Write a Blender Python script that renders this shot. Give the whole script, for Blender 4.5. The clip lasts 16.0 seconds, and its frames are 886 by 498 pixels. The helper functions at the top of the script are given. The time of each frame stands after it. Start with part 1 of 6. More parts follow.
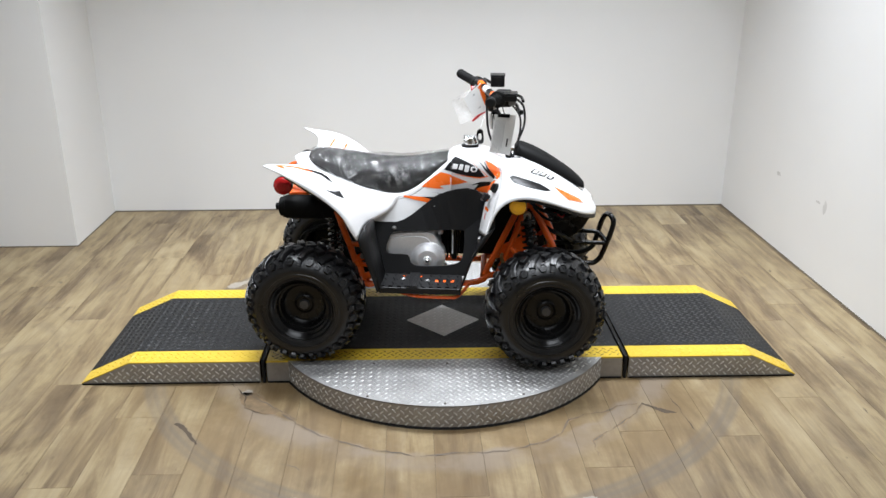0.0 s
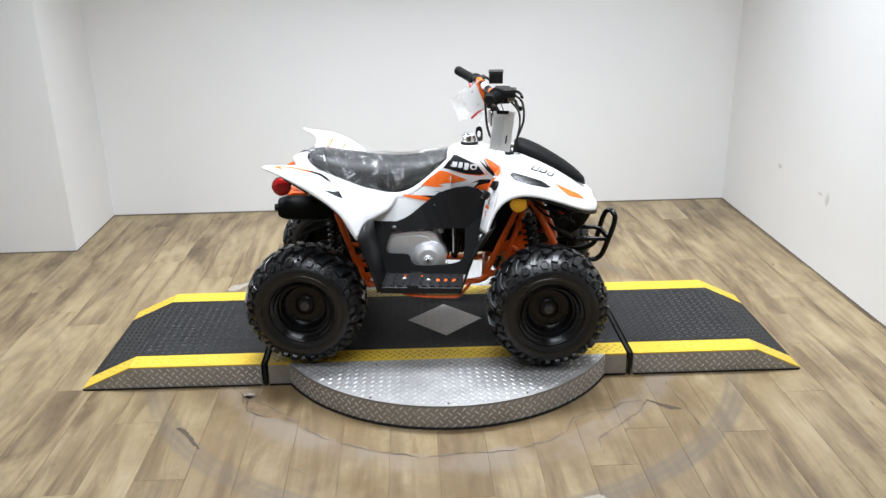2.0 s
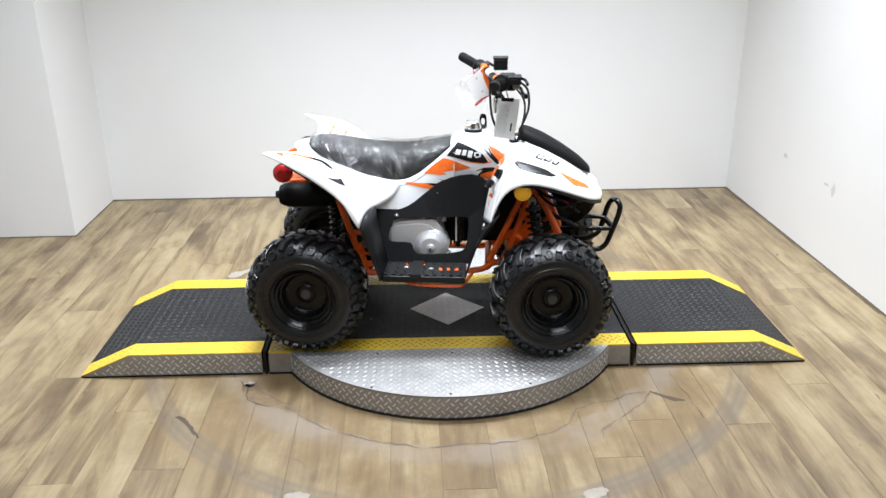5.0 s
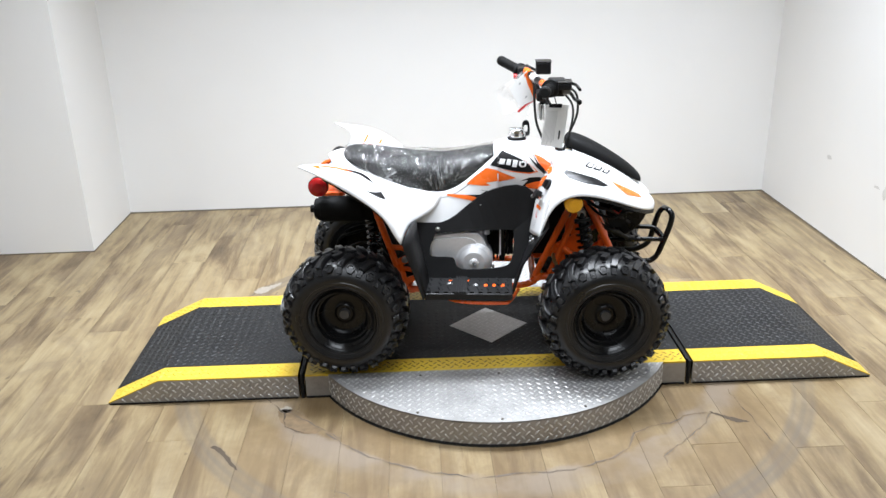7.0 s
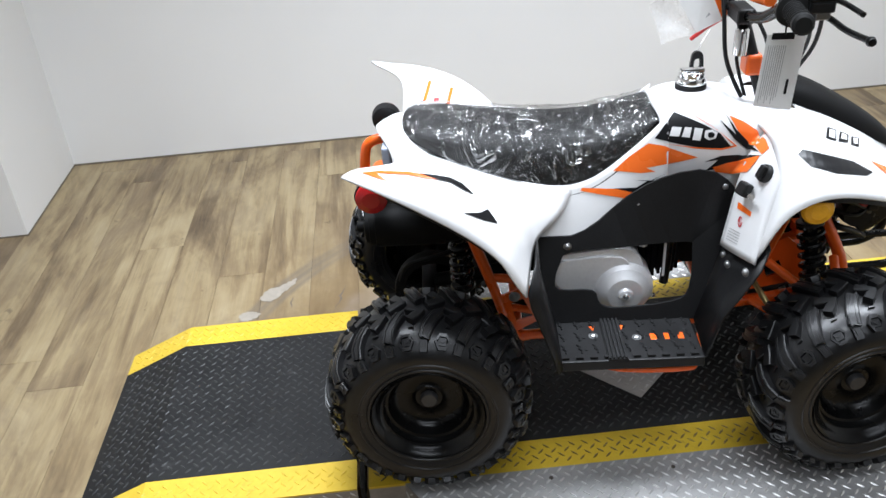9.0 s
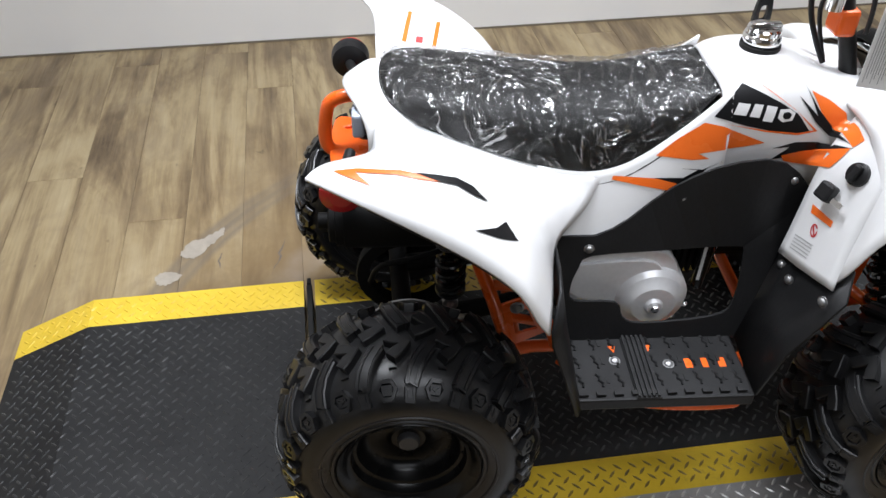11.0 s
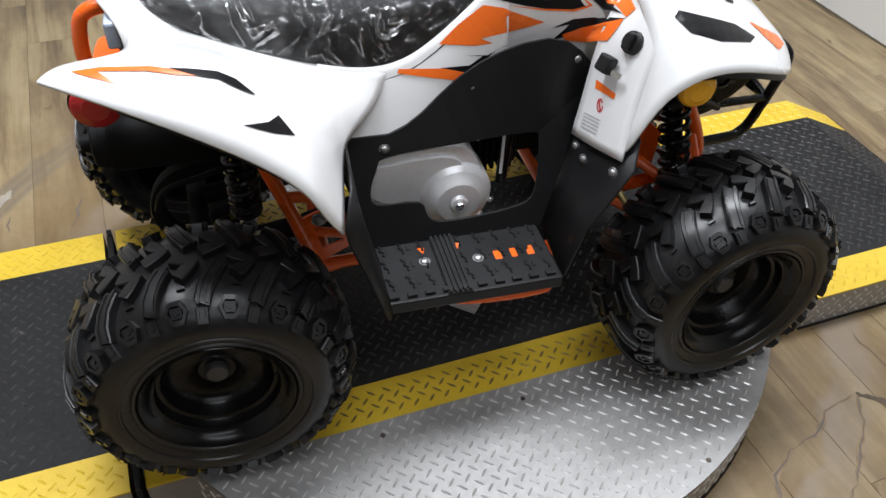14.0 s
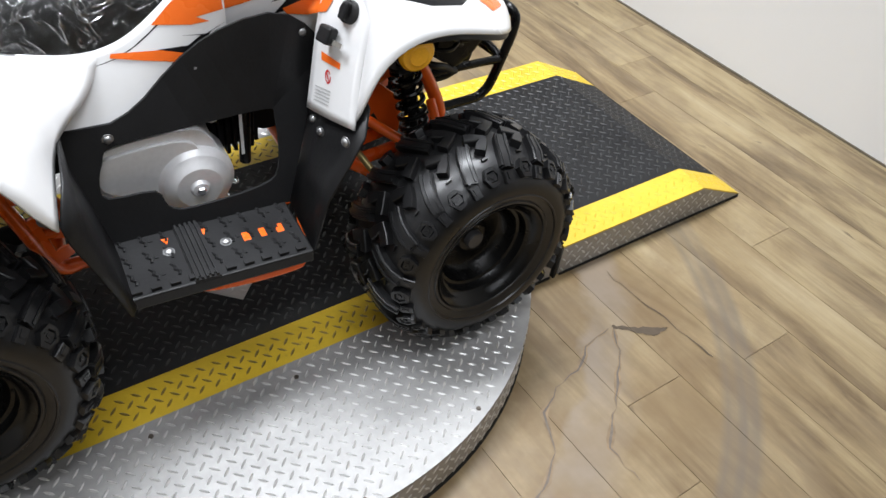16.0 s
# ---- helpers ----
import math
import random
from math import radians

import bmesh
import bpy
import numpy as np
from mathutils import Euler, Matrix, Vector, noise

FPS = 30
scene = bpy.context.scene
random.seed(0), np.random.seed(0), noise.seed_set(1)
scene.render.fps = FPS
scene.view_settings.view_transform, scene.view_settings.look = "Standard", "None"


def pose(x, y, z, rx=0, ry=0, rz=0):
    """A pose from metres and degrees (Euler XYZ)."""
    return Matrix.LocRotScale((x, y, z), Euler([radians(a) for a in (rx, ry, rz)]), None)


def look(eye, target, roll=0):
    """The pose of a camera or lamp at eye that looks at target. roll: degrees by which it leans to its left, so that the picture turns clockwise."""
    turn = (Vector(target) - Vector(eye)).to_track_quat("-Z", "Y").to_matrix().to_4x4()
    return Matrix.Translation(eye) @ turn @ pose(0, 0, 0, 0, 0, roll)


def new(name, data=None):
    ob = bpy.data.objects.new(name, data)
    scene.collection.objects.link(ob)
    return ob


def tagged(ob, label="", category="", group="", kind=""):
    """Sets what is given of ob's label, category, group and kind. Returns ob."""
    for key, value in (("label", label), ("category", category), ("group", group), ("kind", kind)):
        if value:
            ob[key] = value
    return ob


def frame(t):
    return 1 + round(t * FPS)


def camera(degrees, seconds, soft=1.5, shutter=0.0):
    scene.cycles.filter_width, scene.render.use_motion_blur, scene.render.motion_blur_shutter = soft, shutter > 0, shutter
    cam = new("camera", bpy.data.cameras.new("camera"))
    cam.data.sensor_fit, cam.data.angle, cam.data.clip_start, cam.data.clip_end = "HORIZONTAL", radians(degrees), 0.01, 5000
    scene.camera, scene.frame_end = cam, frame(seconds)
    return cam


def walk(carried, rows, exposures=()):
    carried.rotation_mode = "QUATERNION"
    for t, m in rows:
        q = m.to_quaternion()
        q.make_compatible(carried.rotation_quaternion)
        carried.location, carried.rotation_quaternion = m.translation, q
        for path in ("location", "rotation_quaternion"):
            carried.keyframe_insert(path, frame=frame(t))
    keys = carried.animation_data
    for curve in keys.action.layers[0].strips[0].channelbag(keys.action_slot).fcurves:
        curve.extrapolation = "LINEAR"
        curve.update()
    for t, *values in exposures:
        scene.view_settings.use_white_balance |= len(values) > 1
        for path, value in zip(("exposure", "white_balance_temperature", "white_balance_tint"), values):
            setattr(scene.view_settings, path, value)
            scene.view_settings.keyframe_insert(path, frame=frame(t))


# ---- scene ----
cam = camera(56.6, 16.0)
PATH = [
    (0, (-0.126, -2.837, 1.422), (-0.043, -0.963, 0.729), 0.1),
    (0.5, (-0.122, -2.835, 1.42), (-0.043, -0.963, 0.72), -0.1),
    (1, (-0.121, -2.832, 1.417), (-0.045, -0.959, 0.719), -0.5),
    (1.5, (-0.119, -2.825, 1.417), (-0.04, -0.954, 0.714), -0.5),
    (2, (-0.125, -2.817, 1.415), (-0.044, -0.944, 0.719), -0.9),
    (2.5, (-0.124, -2.809, 1.418), (-0.032, -0.941, 0.709), -0.4),
    (3, (-0.133, -2.797, 1.414), (-0.037, -0.938, 0.684), 0.5),
    (3.5, (-0.136, -2.794, 1.417), (-0.042, -0.933, 0.689), 0.4),
    (6, (-0.134, -2.75, 1.404), (-0.057, -0.89, 0.674), -0.8),
    (6.5, (-0.167, -2.709, 1.396), (-0.105, -0.859, 0.639), 0.1),
    (7, (-0.257, -2.629, 1.406), (-0.185, -0.767, 0.68), -1.4),
    (7.5, (-0.306, -2.418, 1.375), (-0.349, -0.574, 0.603), -3.2),
    (8, (-0.358, -2.078, 1.39), (-0.491, -0.268, 0.55), -4.9),
    (8.5, (-0.475, -1.765, 1.381), (-0.406, 0.008, 0.458), -4.1),
    (8.7, (-0.491, -1.651, 1.364), (-0.4, 0.093, 0.388), -4.2),
    (10.8, (-0.565, -1.04, 1.341), (-0.303, 0.505, 0.097), 0.2),
    (11, (-0.568, -1.047, 1.316), (-0.299, 0.457, 0.025), 1.0),
    (11.5, (-0.584, -1.064, 1.261), (-0.31, 0.317, -0.16), 3.1),
    (12, (-0.583, -1.079, 1.203), (-0.352, 0.217, -0.303), 3.4),
    (12.5, (-0.573, -1.083, 1.195), (-0.293, 0.242, -0.276), 3.5),
    (13, (-0.537, -1.078, 1.215), (-0.129, 0.283, -0.193), 3.4),
    (13.5, (-0.511, -1.083, 1.217), (-0.032, 0.273, -0.173), 2.3),
    (14, (-0.484, -1.09, 1.219), (0.099, 0.269, -0.127), 2.9),
    (14.5, (-0.46, -1.096, 1.23), (0.238, 0.217, -0.108), 4.2),
    (15, (-0.44, -1.103, 1.232), (0.361, 0.167, -0.089), 4.9),
    (15.5, (-0.42, -1.132, 1.228), (0.453, 0.087, -0.094), 5.4),
    (16, (-0.387, -1.154, 1.22), (0.555, -0.02, -0.131), 7.4),
]
walk(cam, [(t, look(eye, target, roll)) for t, eye, target, roll in PATH], exposures=[(0, 0.24, 6350, 10), (2, 0.36, 6250, 10), (3, 0.46, 6200, 10), (7, 0.58, 6250, 10), (8.5, 0.28, 6150, 10), (11, -0.08, 6400, 12), (12.2, -0.45, 6600, 13), (13.5, -0.26, 6500, 12), (15, 0.1, 6450, 11), (16, 0.24, 6450, 11)])

# ---- light and exposure ----
world = bpy.data.worlds.new("world")
scene.world = world
world.use_nodes = True
world.node_tree.nodes["Background"].inputs[0].default_value = (0.9, 0.95, 1.0, 1)
world.node_tree.nodes["Background"].inputs[1].default_value = 0.01


def ceiling_lamp(x, y, z, sx, sy, power, spread, colour=(0.915, 0.953, 1.0)):
    d = bpy.data.lights.new("ceiling_lamp", "AREA")
    d.shape, d.size, d.size_y, d.energy, d.color = "RECTANGLE", sx, sy, power, colour
    d.spread = radians(spread)
    ob = new("ceiling_lamp", d)
    ob.matrix_world = pose(x, y, z)
    return ob


ceiling_lamp(-0.8, 0.30, 2.75, 1.2, 0.6, 30, 100)
ceiling_lamp(0.8, 0.30, 2.75, 1.2, 0.6, 30, 100)
ceiling_lamp(-0.1, -1.1, 2.75, 1.4, 0.6, 13, 120)
ceiling_lamp(-0.3, -2.7, 2.75, 2.4, 0.6, 21, 150)


# ---- materials ----
def ramp(nt, fac, stops):
    r = nt.nodes.new("ShaderNodeValToRGB")
    e = r.color_ramp.elements
    e[0].position, e[0].color = stops[0][0], (*stops[0][1], 1)
    e[1].position, e[1].color = stops[-1][0], (*stops[-1][1], 1)
    for p, c in stops[1:-1]:
        k = e.new(p)
        k.color = (*c, 1)
    nt.links.new(fac, r.inputs[0])
    return r.outputs[0]


def grey(a):
    return (a, a, a)


def noise_node(nt, vec, scale, detail=4.0, rough=0.55, dist=0.0):
    n = nt.nodes.new("ShaderNodeTexNoise")
    n.inputs["Scale"].default_value, n.inputs["Detail"].default_value = scale, detail
    n.inputs["Roughness"].default_value, n.inputs["Distortion"].default_value = rough, dist
    if vec is not None:
        nt.links.new(vec, n.inputs["Vector"])
    return n.outputs["Fac"]


def mapped(nt, source, scale=(1, 1, 1), offset=None):
    m = nt.nodes.new("ShaderNodeMapping")
    m.inputs["Scale"].default_value = scale
    nt.links.new(source, m.inputs["Vector"])
    if offset is not None:
        nt.links.new(offset, m.inputs["Location"])
    return m.outputs[0]


def maths(nt, op, a, b=0.0, clamp=False):
    m = nt.nodes.new("ShaderNodeMath")
    m.operation, m.use_clamp = op, clamp
    for i, s in enumerate((a, b)):
        if isinstance(s, (int, float)):
            m.inputs[i].default_value = s
        else:
            nt.links.new(s, m.inputs[i])
    return m.outputs[0]


def blend(nt, fac, a, b, how="MIX"):
    m = nt.nodes.new("ShaderNodeMix")
    m.data_type, m.blend_type = "RGBA", how
    for i, s in ((0, fac), (6, a), (7, b)):
        if isinstance(s, (int, float)):
            m.inputs[i].default_value = s
        elif isinstance(s, tuple):
            m.inputs[i].default_value = (*s, 1)
        else:
            nt.links.new(s, m.inputs[i])
    return m.outputs[2]


def surface(name):
    m = bpy.data.materials.new(name)
    m.use_nodes = True
    return m, m.node_tree, m.node_tree.nodes["Principled BSDF"]


def bump(nt, bsdf, height, strength=0.3, distance=0.002):
    b = nt.nodes.new("ShaderNodeBump")
    b.inputs["Strength"].default_value, b.inputs["Distance"].default_value = strength, distance
    nt.links.new(height, b.inputs["Height"])
    nt.links.new(b.outputs[0], bsdf.inputs["Normal"])


def place(nt):
    return nt.nodes.new("ShaderNodeNewGeometry").outputs["Position"]


def own(nt):
    return nt.nodes.new("ShaderNodeTexCoord").outputs["Object"]


def plain(name, colour, rough=0.5, metal=0.0, vary=0.08, grain=60.0, relief=0.1, coat=0.0, spots=8.0, shine=0.5):
    """One surface: a base colour with stains and fine grain, gloss that varies and slight relief."""
    m, nt, b = surface(name)
    vec = own(nt)
    big, fine = noise_node(nt, vec, spots, 4), noise_node(nt, vec, grain, 3)
    mix = maths(nt, "ADD", maths(nt, "MULTIPLY", big, 0.6), maths(nt, "MULTIPLY", fine, 0.4))
    lo = tuple(max(0.0, c * (1 - vary)) for c in colour)
    hi = tuple(min(1.0, c * (1 + vary)) for c in colour)
    nt.links.new(ramp(nt, mix, [(0.3, lo), (0.7, hi)]), b.inputs["Base Color"])
    nt.links.new(ramp(nt, big, [(0.3, grey(max(0.03, rough - 0.07))), (0.7, grey(min(1, rough + 0.07)))]), b.inputs["Roughness"])
    b.inputs["Metallic"].default_value = metal
    b.inputs["Coat Weight"].default_value = coat
    b.inputs["Specular IOR Level"].default_value = shine
    if relief:
        bump(nt, b, fine, relief, 0.001)
    return m


def wall_paint():
    m, nt, b = surface("white_wall_paint")
    p = place(nt)
    big, fine = noise_node(nt, p, 1.3, 3), noise_node(nt, p, 140, 2)
    nt.links.new(ramp(nt, big, [(0.3, (0.85, 0.848, 0.84)), (0.7, (0.88, 0.878, 0.87))]), b.inputs["Base Color"])
    b.inputs["Roughness"].default_value = 0.75
    bump(nt, b, fine, 0.12, 0.001)
    return m


def plank_wood():
    m, nt, b = surface("vinyl_plank_wood")
    p = place(nt)
    info = nt.nodes.new("ShaderNodeObjectInfo").outputs["Random"]
    shift = nt.nodes.new("ShaderNodeCombineXYZ")
    nt.links.new(maths(nt, "MULTIPLY", info, 37.0), shift.inputs[0])
    nt.links.new(maths(nt, "MULTIPLY", info, 91.0), shift.inputs[1])
    figure = noise_node(nt, mapped(nt, p, (7.5, 1.15, 1), shift.outputs[0]), 1.0, 7, 0.62, 1.6)
    streak = noise_node(nt, mapped(nt, p, (26, 1.9, 1), shift.outputs[0]), 1.0, 5, 0.6, 0.8)
    grain = noise_node(nt, mapped(nt, p, (140, 6, 1), shift.outputs[0]), 1.0, 4, 0.65)
    cloud = noise_node(nt, p, 1.6, 3)
    patchy = noise_node(nt, mapped(nt, p, (5.0, 2.4, 1), shift.outputs[0]), 1.0, 5, 0.6, 0.8)
    tone = maths(nt, "ADD", maths(nt, "MULTIPLY", figure, 0.46), maths(nt, "ADD", maths(nt, "MULTIPLY", streak, 0.24), maths(nt, "MULTIPLY", patchy, 0.30)))
    tone = maths(nt, "ADD", tone, maths(nt, "MULTIPLY", maths(nt, "SUBTRACT", info, 0.5), 0.075))
    wood = ramp(nt, tone, [(0.35, (0.074, 0.048, 0.024)), (0.425, (0.133, 0.091, 0.048)), (0.48, (0.227, 0.166, 0.088)), (0.54, (0.332, 0.256, 0.139)), (0.66, (0.415, 0.338, 0.206))])
    wood = blend(nt, maths(nt, "MULTIPLY", ramp(nt, grain, [(0.35, grey(1)), (0.58, grey(0))]), 0.30), wood, (0.20, 0.150, 0.090))
    # small dark knots and end checks
    knot = ramp(nt, noise_node(nt, mapped(nt, p, (22, 9, 1), shift.outputs[0]), 1.0, 3, 0.55, 0.4), [(0.69, grey(0)), (0.76, grey(0.75))])
    wood = blend(nt, knot, wood, (0.07, 0.048, 0.028))
    # grey-brown stains, denser where shoes and tyres pass round the turntable
    stain = ramp(nt, noise_node(nt, mapped(nt, p, (1.5, 1.0, 1.0)), 4.0, 6, 0.65, 0.7), [(0.50, grey(0)), (0.66, grey(0.55))])
    wood = blend(nt, stain, wood, (0.190, 0.140, 0.085))
    flat = nt.nodes.new("ShaderNodeVectorMath")
    flat.operation = "LENGTH"
    nt.links.new(mapped(nt, p, (1, 1, 0)), flat.inputs[0])
    half = maths(nt, "MULTIPLY", flat.outputs["Value"], 0.5)
    loose = maths(nt, "ADD", half, maths(nt, "MULTIPLY", maths(nt, "SUBTRACT", noise_node(nt, p, 6.0, 4), 0.5), 0.06))
    worn = maths(nt, "MULTIPLY", ramp(nt, loose, [(0.36, grey(0.9)), (0.47, grey(0.75)), (0.62, grey(0.32)), (0.74, grey(0))]), ramp(nt, noise_node(nt, p, 3.6, 5, 0.65), [(0.35, grey(0.2)), (0.6, grey(1))]))
    wood = blend(nt, worn, wood, (0.155, 0.098, 0.040))
    # thin scuffed rings that the turning plate and its loads have worn round the middle
    rings = ramp(nt, half, [(0.504, grey(0)), (0.511, grey(0.8)), (0.518, grey(0.35)), (0.526, grey(0.95)), (0.532, grey(0.45)), (0.538, grey(0.8)), (0.546, grey(0))])
    dirt = maths(nt, "MULTIPLY", rings, ramp(nt, noise_node(nt, p, 3.0, 4), [(0.3, grey(0.3)), (0.65, grey(1))]), clamp=True)
    wood = blend(nt, dirt, wood, (0.13, 0.105, 0.08))
    # greyed, filled strip round the disc
    band = ramp(nt, loose, [(0.372, grey(0)), (0.380, grey(0.75)), (0.410, grey(0.6)), (0.430, grey(0))])
    wood = blend(nt, maths(nt, "MULTIPLY", band, ramp(nt, noise_node(nt, p, 5.0, 4), [(0.36, grey(0.15)), (0.56, grey(1))])), wood, (0.235, 0.190, 0.145))
    nt.links.new(wood, b.inputs["Base Color"])
    nt.links.new(ramp(nt, maths(nt, "ADD", grain, cloud), [(0.7, grey(0.32)), (1.3, grey(0.48))]), b.inputs["Roughness"])
    bump(nt, b, grain, 0.16, 0.001)
    return m


def plate_metal(name, lo, hi, rough, metal, wear=None, shine=0.5):
    """Tread plate: bare, or painted and rubbed through where wear names the colour beneath."""
    m, nt, b = surface(name)
    p = place(nt)
    big, fine = noise_node(nt, p, 5.0, 5, 0.6), noise_node(nt, p, 70.0, 3)
    colour = ramp(nt, maths(nt, "ADD", maths(nt, "MULTIPLY", big, 0.7), maths(nt, "MULTIPLY", fine, 0.3)), [(0.33, lo), (0.66, hi)])
    if wear:
        spots = ramp(nt, noise_node(nt, p, 26.0, 5, 0.7), [(0.60, grey(0)), (0.70, grey(1))])
        colour = blend(nt, maths(nt, "MULTIPLY", spots, 0.55), colour, wear)
    nt.links.new(colour, b.inputs["Base Color"])
    nt.links.new(ramp(nt, big, [(0.3, grey(rough - 0.08)), (0.7, grey(rough + 0.1))]), b.inputs["Roughness"])
    b.inputs["Metallic"].default_value = metal
    b.inputs["Specular IOR Level"].default_value = shine
    bump(nt, b, fine, 0.15, 0.001)
    return m


WALL = wall_paint()
CEILING = plain("unseen_ceiling_grey", (0.22, 0.22, 0.22), 0.8, vary=0.03)
BACKWALL = plain("unseen_wall_grey", (0.22, 0.22, 0.22), 0.8, vary=0.05)
WOOD = plank_wood()
JOINT = plain("floor_joint", (0.17, 0.125, 0.075), 0.8)
ALU = plate_metal("bare_aluminium_tread_plate", (0.265, 0.262, 0.256), (0.42, 0.415, 0.406), 0.52, 0.40)
ALU_DIA = plate_metal("bright_aluminium_diamond", (0.40, 0.395, 0.385), (0.58, 0.575, 0.56), 0.50, 0.30)
ALU_RIB = plate_metal("polished_rib_tops", (0.52, 0.52, 0.515), (0.72, 0.715, 0.705), 0.38, 0.70)
ALU_SIDE = plate_metal("dull_aluminium_side_plate", (0.27, 0.255, 0.235), (0.40, 0.385, 0.36), 0.50, 0.45)
DARK = plate_metal("dark_antislip_coating", (0.008, 0.008, 0.0085), (0.020, 0.020, 0.020), 0.58, 0.0, (0.045, 0.045, 0.045), 0.22)
DARK_RIB = plate_metal("rubbed_dark_ribs", (0.017, 0.017, 0.018), (0.050, 0.050, 0.050), 0.46, 0.1, (0.17, 0.17, 0.17), 0.35)
YELLOW = plate_metal("yellow_safety_paint", (0.56, 0.375, 0.022), (0.72, 0.505, 0.045), 0.42, 0.0, (0.40, 0.265, 0.03))
YELLOW_MID = plate_metal("worn_yellow_paint", (0.54, 0.36, 0.018), (0.68, 0.475, 0.032), 0.42, 0.0, (0.28, 0.19, 0.04))
YELLOW_RIB = plate_metal("rubbed_yellow_ribs", (0.07, 0.055, 0.022), (0.32, 0.22, 0.04), 0.36, 0.1, (0.05, 0.045, 0.03))
GAP_SHADE = plain("painted_gap_shade", (0.17, 0.145, 0.11), 0.8, vary=0.2)
SCREW = plain("dark_steel_screw", (0.10, 0.085, 0.07), 0.45, metal=0.6, vary=0.3)
RUBBER = plain("black_rubber", (0.011, 0.011, 0.011), 0.6, vary=0.25, relief=0.25, shine=0.2)


# ---- building helpers ----
def part(name, bm, material, parent, label="", smooth=False, bevel=0.0, kind=""):
    """Links a bmesh as one mesh object under a thing or a part."""
    bmesh.ops.recalc_face_normals(bm, faces=bm.faces)
    me = bpy.data.meshes.new(name)
    bm.to_mesh(me)
    bm.free()
    if isinstance(material, (list, tuple)):
        for mm in material:
            me.materials.append(mm)
    else:
        me.materials.append(material)
    if smooth:
        for f in me.polygons:
            f.use_smooth = True
        me.set_sharp_from_angle(angle=radians(40))
    ob = new(name, me)
    ob.parent = parent
    if bevel:
        md = ob.modifiers.new("bevel", "BEVEL")
        md.width, md.segments, md.limit_method = bevel, 2, "ANGLE"
    if label or kind:
        tagged(ob, label, kind=kind)
    return ob


def thing(name, label, category, m=None, group="", kind=""):
    ob = new(name)
    ob.matrix_world = m or Matrix()
    ob.empty_display_size = 0.05
    return tagged(ob, label, category, group, kind)


def solid(name, bm, material, label, category="", kind="", smooth=False, bevel=0.0, m=None, group=""):
    ob = part(name, bm, material, None, smooth=smooth, bevel=bevel)
    if m:
        ob.matrix_world = m
    return tagged(ob, label, category, group, kind)


def box(lo, hi, bm=None):
    bm = bm or bmesh.new()
    c = [(a + b) / 2 for a, b in zip(lo, hi)]
    s = [b - a for a, b in zip(lo, hi)]
    bmesh.ops.create_cube(bm, size=1, matrix=Matrix.Translation(c) @ Matrix.Diagonal((*s, 1)))
    return bm


def prism(outline, lo, hi, bm=None):
    """A flat outline in x and y, from lo to hi in z."""
    bm = bm or bmesh.new()
    a = [bm.verts.new((x, y, lo)) for x, y in outline]
    b = [bm.verts.new((x, y, hi)) for x, y in outline]
    bm.faces.new(b)
    bm.faces.new(a[::-1])
    n = len(a)
    for i in range(n):
        bm.faces.new((a[i], a[(i + 1) % n], b[(i + 1) % n], b[i]))
    return bm


# ---- the room ----
X_L, X_R, Y_B, Y_JUT, X_JUT, Y_F, Z_C = -1.785, 1.70, 1.69, 1.118, -2.38, -4.6, 2.95
solid("wall_north", box((X_L - 0.1, Y_B, -0.05), (X_R + 0.12, Y_B + 0.12, Z_C)), WALL, "white painted back wall of the display bay", "wall", "structure")
solid("wall_east", box((X_R, Y_F, -0.05), (X_R + 0.12, Y_B, Z_C)), WALL, "white painted side wall with light scuffs", "wall", "structure")
solid("wall_west_return", box((X_L - 0.12, Y_JUT + 0.12, -0.05), (X_L, Y_B, Z_C)), WALL, "white painted return wall beside the bay", "wall", "structure")
solid("wall_jut", box((X_JUT, Y_JUT, -0.05), (X_L, Y_JUT + 0.12, Z_C)), WALL, "white painted wall face standing forward of the bay", "wall", "structure")
solid("wall_west", box((X_JUT - 0.12, Y_F, -0.05), (X_JUT, Y_JUT + 0.12, Z_C)), WALL, "white painted side wall of the room", "wall", "structure")
# unseen south wall and ceiling, added in dark grey to hold back bounce light
solid("wall_south_unseen", box((X_JUT - 0.12, Y_F - 0.12, -0.05), (X_R + 0.12, Y_F, Z_C)), BACKWALL, "unseen grey wall added to close the room and cut bounce light", "wall", "structure")
solid("ceiling", box((X_JUT - 0.12, Y_F - 0.12, Z_C), (X_R + 0.12, Y_B + 0.12, Z_C + 0.1)), CEILING, "unseen grey ceiling added to close the room and cut bounce light", "ceiling", "structure")
# small grey scuffs on the side wall
SCUFF = plain("grey_scuff", (0.68, 0.675, 0.66), 0.7, vary=0.12, grain=200)
for y, z, w, h, seed in ((1.017, 0.369, 0.028, 0.012, 1), (0.534, 0.345, 0.018, 0.034, 2), (0.60, 0.35, 0.026, 0.008, 3)):
    r = random.Random(seed)
    bm = bmesh.new()
    bm.faces.new([bm.verts.new((X_R - 0.0008, y + w * (0.6 + 0.5 * r.random()) * math.cos(k * 0.7), z + h * (0.6 + 0.5 * r.random()) * math.sin(k * 0.7))) for k in range(9)])
    part("scuff_mark", bm, SCUFF, bpy.data.objects["wall_east"])
